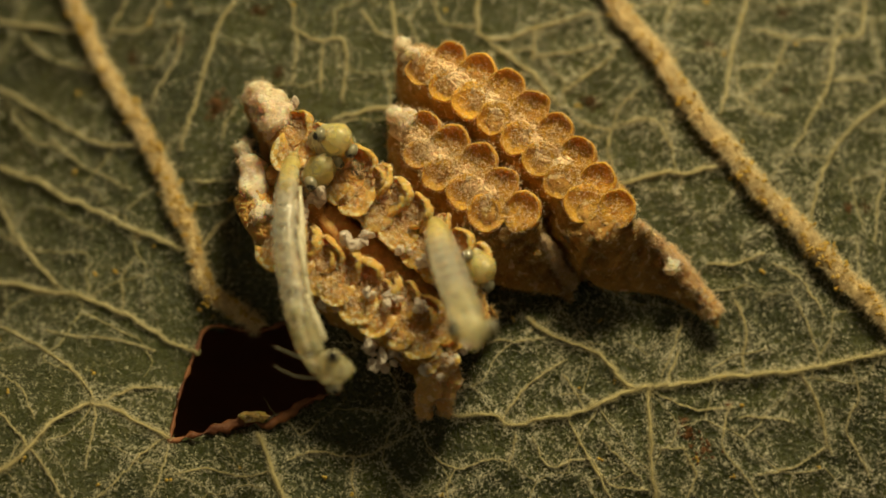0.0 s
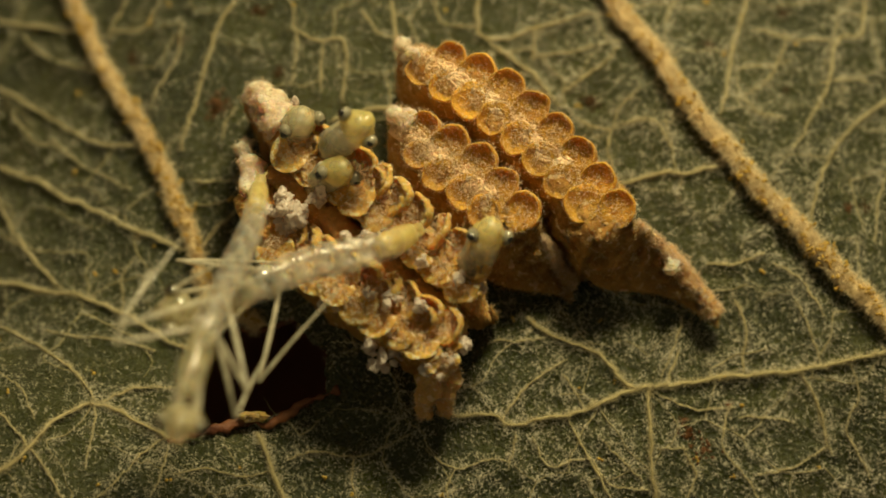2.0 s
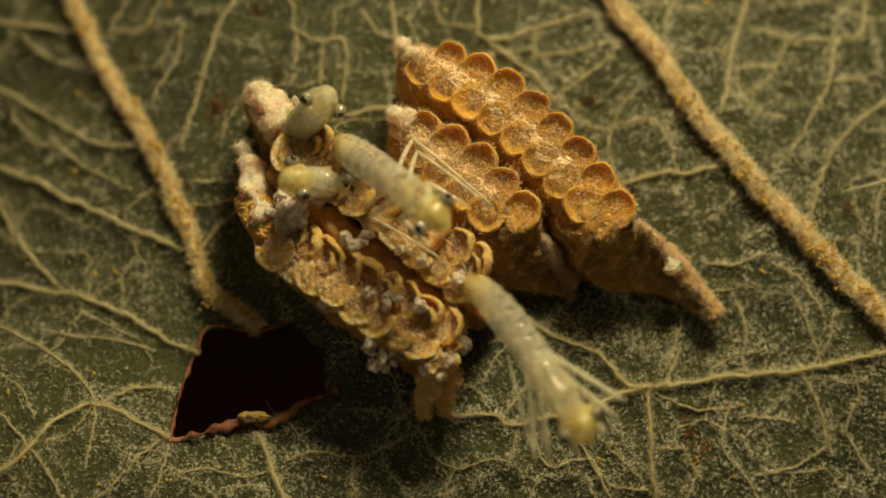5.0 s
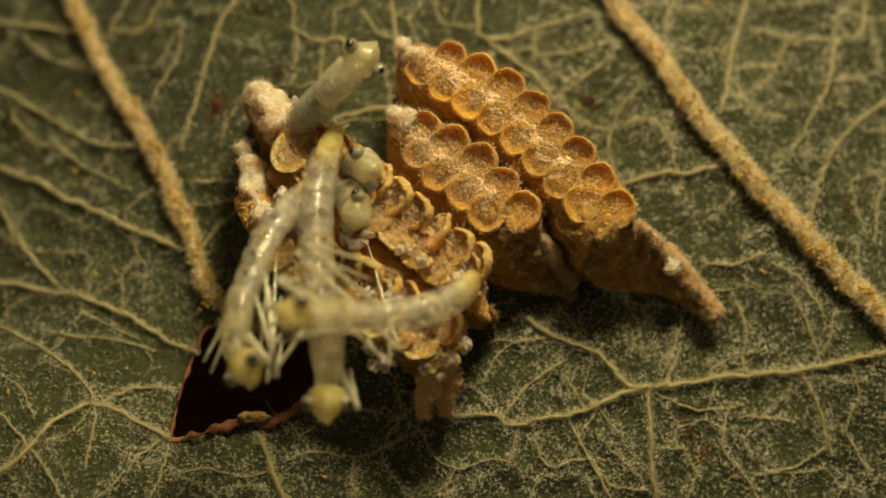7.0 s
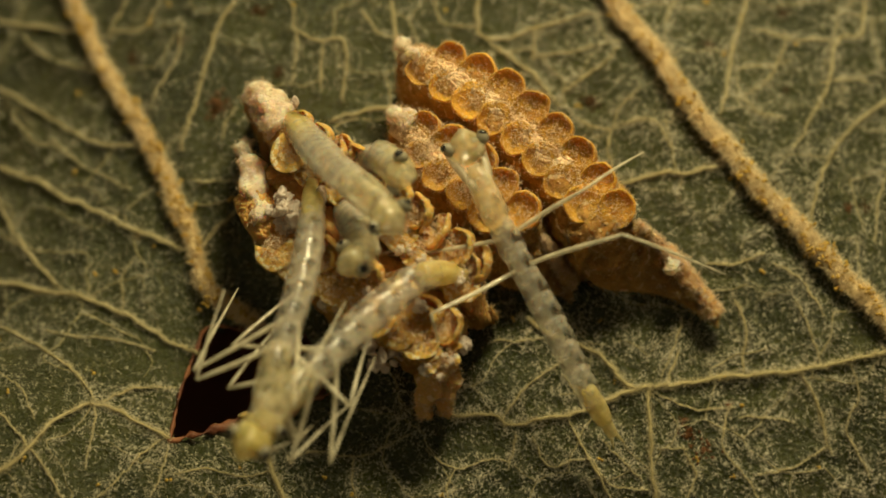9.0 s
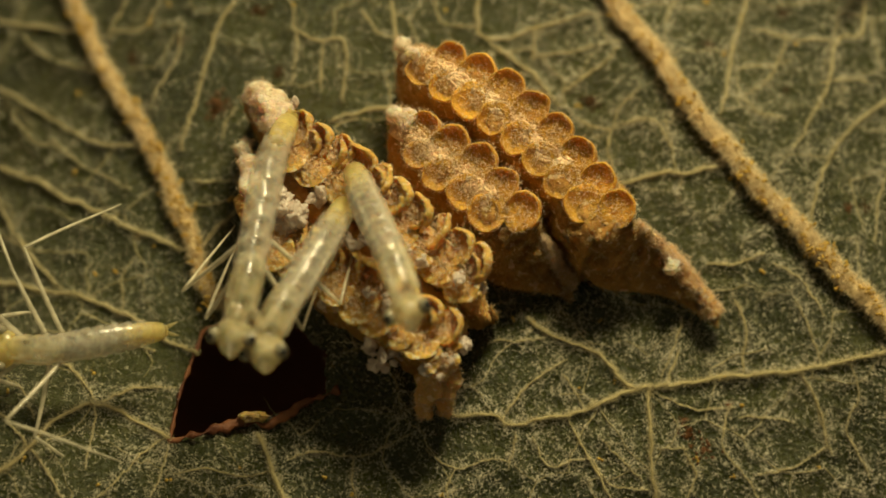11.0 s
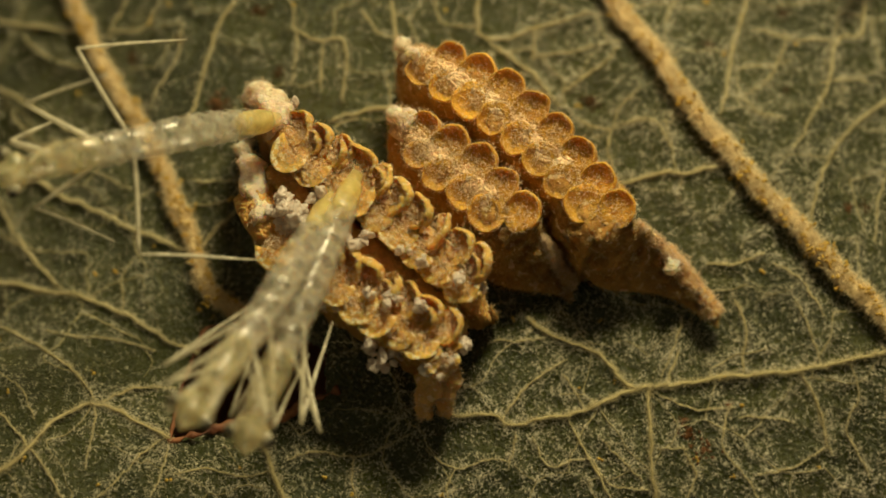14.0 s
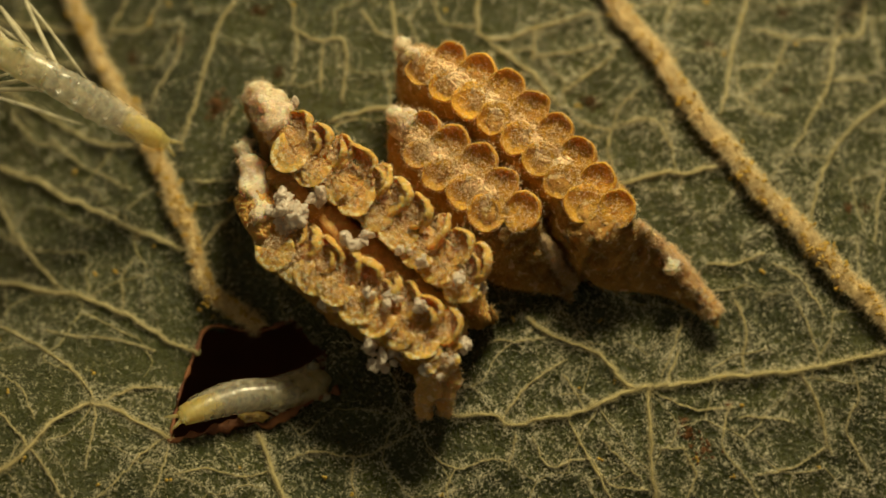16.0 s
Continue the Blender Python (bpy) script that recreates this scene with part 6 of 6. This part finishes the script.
    key(n, 6.5, [(-2.86, 1.84, 1.6), (-2.65, 1.8, 2.4), (-2.3, 2.07, 3.0), (-2.02, 2.38, 3.5), (-1.75, 2.65, 3.8)], 30, 0.0)
    key(n, 7.0, [(-2.86, 1.84, 1.6), (-2.65, 1.82, 2.4), (-2.25, 1.99, 3.0), (-1.86, 2.2, 3.5), (-1.43, 2.53, 3.8)], 20, 0.0)
    key(n, 7.5, [(-2.86, 1.84, 1.6), (-2.6, 1.92, 2.4), (-2.14, 2.07, 3.0), (-1.7, 2.14, 3.5), (-1.37, 2.36, 3.8)], 15, 0.0)
    key(n, 8.0, [(-2.86, 1.84, 1.6), (-2.6, 1.86, 2.4), (-2.19, 1.9, 3.0), (-1.74, 1.75, 3.6), (-1.51, 1.55, 4.2)], 0, 0.0)
    key(n, 8.5, [(-2.86, 1.84, 1.6), (-2.49, 1.86, 2.4), (-1.86, 1.52, 3.2), (-1.3, 0.92, 3.8), (-0.98, 0.19, 4.2)], 0, 0.0)
    key(n, 9.0, [(-2.95, 2.03, 2.0), (-2.51, 1.11, 2.8), (-1.94, 0.29, 3.4), (-1.34, -0.37, 3.8), (-0.89, -0.99, 4.1)], -10, 0.0)
    key(n, 10.2, [(-2.94, 1.94, 2.2), (-2.93, 0.89, 2.9), (-2.83, -0.41, 3.3), (-2.84, -1.59, 3.5), (-2.92, -2.61, 3.6)], -10, 0.0)
    key(n, 11.25, [(-2.89, 2.0, 2.2), (-3.31, 0.89, 2.9), (-3.61, -0.52, 3.3), (-3.87, -1.92, 3.5), (-4.18, -3.37, 3.6)], 20, 0.2)
    key(n, 11.5, [(-2.89, 2.0, 2.2), (-3.47, 0.89, 2.9), (-3.72, -0.41, 3.3), (-3.93, -1.7, 3.5), (-4.2, -2.83, 3.6), (-4.33, -3.58, 3.6)], 20, 0.4)
    key(n, 12.0, [(-2.94, 1.94, 2.2), (-3.34, 0.77, 3.2), (-3.61, -0.78, 4.0), (-3.95, -2.13, 4.4), (-4.25, -3.09, 4.7), (-4.37, -3.82, 4.7)], 0, 0.4)
    key(n, 12.5, [(-3.12, 1.83, 2.2), (-3.44, 0.65, 3.2), (-3.66, -0.9, 4.0), (-3.76, -2.17, 4.2), (-3.91, -3.3, 4.4), (-3.98, -4.35, 4.4)], -20, 0.1)
    key(n, 13.0, [(-3.12, 1.77, 2.2), (-3.49, 0.54, 3.2), (-3.7, -0.93, 4.1), (-3.89, -2.06, 4.5), (-4.24, -3.12, 4.8), (-5.05, -4.08, 5.2)], -10, 0.4)
    key(n, 13.5, [(-3.05, 1.83, 2.2), (-3.44, 0.77, 3.2), (-3.91, -0.71, 4.1), (-4.25, -2.06, 4.5), (-4.63, -3.33, 4.8), (-5.06, -4.43, 5.0)], 10, 0.8)
    key(n, 13.75, [(-3.1, 1.94, 2.2), (-3.88, 1.35, 3.2), (-4.73, 0.51, 4.1), (-5.7, -0.09, 4.5), (-6.77, -0.43, 4.8)], 0, 0.7)
    key(n, 14.0, [(-3.16, 1.88, 2.2), (-3.8, 1.49, 2.9), (-4.68, 1.0, 3.7), (-5.77, 0.57, 4.1), (-6.96, 0.17, 4.4), (-8.08, -0.17, 4.4)], 0, 0.6)
    key(n, 14.25, [(-3.93, 2.96, 1.8), (-4.89, 3.02, 2.2), (-5.96, 3.18, 2.5), (-7.06, 3.5, 2.6), (-8.17, 3.74, 2.6)], 0, 0.7)
    key(n, 14.5, [(-6.68, 4.71, 0.8), (-7.57, 5.07, 1.1), (-8.6, 5.61, 1.3), (-9.64, 6.19, 1.4)], 0, 0.7)
    key(n, 15.0, [(-9.81, 7.14, 0.8), (-10.6, 7.64, 1.1), (-11.53, 8.18, 1.3), (-12.49, 8.78, 1.4)], 0, 0.7)
    n = seventh
    key(n, 0.0, [(-1.67, 1.11, 0.6), (-1.64, 1.01, 1.0), (-1.61, 0.93, 1.4), (-1.57, 0.87, 1.8)], 60, 0.0)
    key(n, 4.25, [(-1.67, 1.11, 0.6), (-1.64, 1.01, 1.0), (-1.61, 0.93, 1.4), (-1.57, 0.85, 1.9)], 60, 0.0)
    key(n, 6.25, [(-1.7, 0.99, 1.2), (-1.66, 0.87, 1.8), (-1.6, 0.8, 2.4), (-1.52, 0.83, 2.9)], 50, 0.0)
    key(n, 6.5, [(-1.7, 0.99, 1.2), (-1.66, 0.89, 1.8), (-1.59, 0.86, 2.4), (-1.51, 0.91, 2.9)], 50, 0.0)
    key(n, 7.0, [(-1.76, 1.11, 1.2), (-1.7, 0.95, 1.9), (-1.57, 0.78, 2.6), (-1.4, 0.45, 3.2)], 60, 0.0)
    key(n, 7.5, [(-1.73, 1.11, 1.2), (-1.66, 1.01, 1.9), (-1.5, 0.9, 2.6), (-1.26, 0.6, 3.2)], 50, 0.0)
    key(n, 8.0, [(-1.71, 1.11, 1.2), (-1.57, 1.01, 1.9), (-1.33, 1.03, 2.7), (-1.0, 1.2, 3.4)], 30, 0.0)
    key(n, 8.5, [(-1.71, 1.11, 1.2), (-1.52, 0.95, 1.9), (-1.22, 0.86, 2.7), (-0.84, 0.82, 3.3)], 50, 0.0)
    key(n, 9.0, [(-1.71, 1.23, 1.2), (-1.46, 1.08, 2.0), (-1.06, 0.76, 2.8), (-0.76, 0.27, 3.3)], 40, 0.0)
    key(n, 10.2, [(-1.7, 0.91, 2.0), (-1.43, 0.13, 2.8), (-0.98, -0.78, 3.4), (-0.66, -1.52, 3.9)], 20, 0.0)
    key(n, 11.25, [(-1.75, 0.84, 2.3), (-1.47, -0.18, 3.0), (-1.09, -1.19, 3.3), (-0.75, -2.22, 3.4), (-0.61, -2.98, 3.4)], 10, 0.0)
    key(n, 11.5, [(-1.75, 0.84, 2.3), (-1.42, -0.29, 3.0), (-0.98, -1.25, 3.3), (-0.7, -2.22, 3.4), (-0.64, -3.22, 3.4)], 20, 0.0)
    key(n, 12.0, [(-1.67, 0.84, 2.3), (-1.47, -0.52, 3.0), (-1.29, -1.63, 3.3), (-1.09, -2.69, 3.5), (-0.96, -3.77, 3.6)], 10, 0.0)
    key(n, 12.5, [(-1.78, 0.9, 2.3), (-1.61, -0.29, 3.0), (-1.35, -1.38, 3.2), (-0.95, -2.51, 3.3), (-0.47, -3.54, 3.3)], -10, 0.0)
    key(n, 13.0, [(-1.58, 0.9, 2.3), (-1.58, -0.37, 2.9), (-1.73, -1.6, 3.2), (-2.11, -2.65, 3.4), (-2.5, -3.34, 3.5), (-2.8, -3.82, 3.5)], 10, 0.4)
    key(n, 13.5, [(-1.56, 0.79, 2.3), (-1.84, -0.59, 2.9), (-2.13, -1.82, 3.2), (-2.51, -3.09, 3.4), (-3.0, -3.98, 3.5), (-3.29, -4.66, 3.5)], 0, 0.33)
    key(n, 14.0, [(-1.64, 0.73, 2.3), (-2.03, -0.59, 2.9), (-2.39, -1.71, 3.2), (-2.82, -2.98, 3.4), (-3.25, -4.08, 3.5), (-3.53, -5.03, 3.5)], 0, 0.33)
    key(n, 14.5, [(-1.64, 0.61, 2.3), (-2.05, -0.54, 2.9), (-2.39, -1.82, 3.2), (-2.71, -3.2, 3.4), (-3.11, -4.4, 3.5), (-3.42, -5.35, 3.5)], 0, 0.33)
    key(n, 15.0, [(-1.77, 0.26, 2.3), (-2.21, -0.88, 2.9), (-2.64, -2.1, 3.2), (-3.22, -3.41, 3.4), (-3.75, -4.61, 3.5), (-4.13, -5.4, 3.5)], 0, 0.33)
    key(n, 15.5, [(-1.79, 0.38, 2.3), (-2.26, -0.82, 2.9), (-2.85, -2.02, 3.3), (-3.63, -3.34, 3.5), (-4.41, -4.4, 3.5), (-5.06, -4.87, 3.5)], 0, 0.33)
    key(n, 15.85, [(-1.79, 0.38, 2.3), (-2.26, -0.82, 2.9), (-2.85, -2.02, 3.3), (-3.63, -3.34, 3.5), (-4.41, -4.4, 3.5), (-5.06, -4.87, 3.5)], 0, 0.33)
    key(n, 15.93, [(-2.41, -0.14, 2.3), (-3.0, -1.31, 2.7), (-3.6, -2.46, 2.8), (-4.22, -3.38, 2.6), (-4.75, -3.94, 2.3)], 0, 0.4)
    key(n, 16.0, [(-4.98, -3.5, 0.2), (-4.5, -3.25, 0.1), (-3.86, -3.05, 0.0), (-3.11, -2.92, -0.2), (-2.4, -2.62, -0.6)], -20, 0.12)
    n = eighth
    key(n, 0.0, [(-1.96, 1.22, 0.3), (-1.93, 1.2, 0.5), (-1.9, 1.19, 0.7), (-1.87, 1.17, 0.9)], 60, 0.0)
    key(n, 6.25, [(-2.0, 0.96, 0.5), (-1.96, 0.87, 0.9), (-1.9, 0.77, 1.3), (-1.84, 0.67, 1.7)], 60, 0.0)
    key(n, 6.75, [(-2.04, 0.59, 1.0), (-1.96, 0.38, 1.6), (-1.82, 0.15, 2.2), (-1.66, -0.19, 2.8)], 50, 0.0)
    key(n, 7.0, [(-2.03, 0.69, 1.2), (-1.91, 0.42, 1.9), (-1.75, 0.07, 2.6), (-1.6, -0.48, 3.2)], 50, 0.0)
    key(n, 7.5, [(-2.03, 0.75, 1.2), (-1.91, 0.45, 1.9), (-1.76, 0.11, 2.6), (-1.6, -0.39, 3.2)], 50, 0.0)
    key(n, 8.0, [(-2.03, 0.69, 1.2), (-1.87, 0.42, 1.9), (-1.65, -0.02, 2.6), (-1.49, -0.71, 3.2)], 50, 0.0)
    key(n, 8.5, [(-2.03, 0.69, 1.2), (-1.87, 0.42, 1.9), (-1.65, 0.09, 2.6), (-1.47, -0.22, 3.1)], 50, 0.0)
    key(n, 9.0, [(-1.96, 0.32, 1.4), (-1.77, -0.16, 2.2), (-1.53, -0.78, 2.8), (-1.51, -1.28, 3.1), (-1.72, -1.43, 3.2)], 40, 0.0)
    key(n, 10.2, [(-1.89, 0.21, 2.0), (-2.06, -0.52, 2.7), (-2.34, -1.38, 3.2), (-2.62, -2.25, 3.5), (-2.81, -2.83, 3.6)], 20, 0.0)
    key(n, 11.25, [(-1.82, 0.15, 2.3), (-2.21, -0.82, 2.9), (-2.75, -1.93, 3.2), (-3.3, -2.84, 3.3), (-3.37, -3.57, 3.4)], 20, 0.0)
    key(n, 11.5, [(-1.82, 0.15, 2.3), (-2.26, -0.88, 2.9), (-2.85, -2.04, 3.2), (-3.44, -3.06, 3.3), (-3.42, -3.73, 3.4)], 20, 0.0)
    key(n, 12.0, [(-1.87, 0.21, 2.3), (-2.37, -0.88, 2.9), (-2.9, -2.07, 3.3), (-3.27, -3.23, 3.5), (-3.34, -4.22, 3.6), (-2.98, -4.48, 3.6)], 40, 0.05)
    key(n, 12.5, [(-1.93, 0.03, 2.3), (-2.37, -0.93, 2.9), (-2.85, -2.07, 3.3), (-3.21, -3.26, 3.6), (-3.28, -4.28, 3.8), (-3.16, -5.06, 3.8)], 40, 0.05)
    key(n, 13.0, [(-1.93, 0.03, 2.3), (-2.45, -1.08, 3.3), (-2.91, -2.1, 4.0), (-3.56, -3.07, 4.5), (-4.32, -3.64, 4.8), (-4.97, -4.22, 5.0)], 40, 0.2)
    key(n, 13.5, [(-2.04, 0.26, 2.3), (-2.4, -1.08, 3.3), (-2.8, -2.42, 4.0), (-3.29, -3.65, 4.5), (-3.81, -4.44, 4.7), (-4.28, -4.93, 4.8)], 10, 0.36)
    key(n, 14.0, [(-2.09, 0.26, 2.3), (-2.6, -1.19, 3.3), (-3.15, -2.53, 4.0), (-3.75, -3.65, 4.5), (-4.19, -4.47, 4.8), (-4.52, -4.93, 4.8)], 10, 0.36)
    key(n, 14.5, [(-1.98, 0.21, 2.3), (-2.87, -1.02, 3.3), (-3.35, -2.44, 4.2), (-3.84, -3.4, 4.7), (-4.28, -4.12, 5.0), (-4.58, -4.85, 5.2)], 0, 0.36)
    key(n, 15.0, [(-2.2, 0.38, 2.3), (-2.77, -0.86, 3.3), (-3.31, -2.21, 4.0), (-3.85, -3.44, 4.5), (-4.24, -4.47, 4.8), (-4.53, -5.55, 5.0)], 0, 0.36)
    key(n, 15.5, [(-2.22, 0.38, 2.3), (-2.82, -0.86, 3.3), (-3.5, -2.49, 4.2), (-4.07, -3.82, 4.7), (-4.55, -5.04, 5.0), (-4.98, -6.0, 5.2)], 0, 0.36)
    key(n, 15.85, [(-2.22, 0.38, 2.3), (-2.82, -0.86, 3.3), (-3.5, -2.49, 4.2), (-4.07, -3.82, 4.7), (-4.55, -5.04, 5.0), (-4.98, -6.0, 5.2)], 0, 0.36)
    key(n, 15.93, [(-2.43, 0.44, 2.0), (-3.34, -0.82, 2.6), (-4.33, -1.97, 3.0), (-5.32, -2.81, 3.2), (-6.33, -3.35, 3.2)], 0, 0.5)
    key(n, 16.0, [(-5.52, 1.97, 0.8), (-6.24, 2.25, 1.2), (-7.13, 2.59, 1.8), (-7.99, 3.0, 2.1), (-9.11, 3.56, 2.2)], 0, 0.25)
    for who in (first, second, third, fourth, fifth, sixth, seventh, eighth):
        animate(who)


motions()
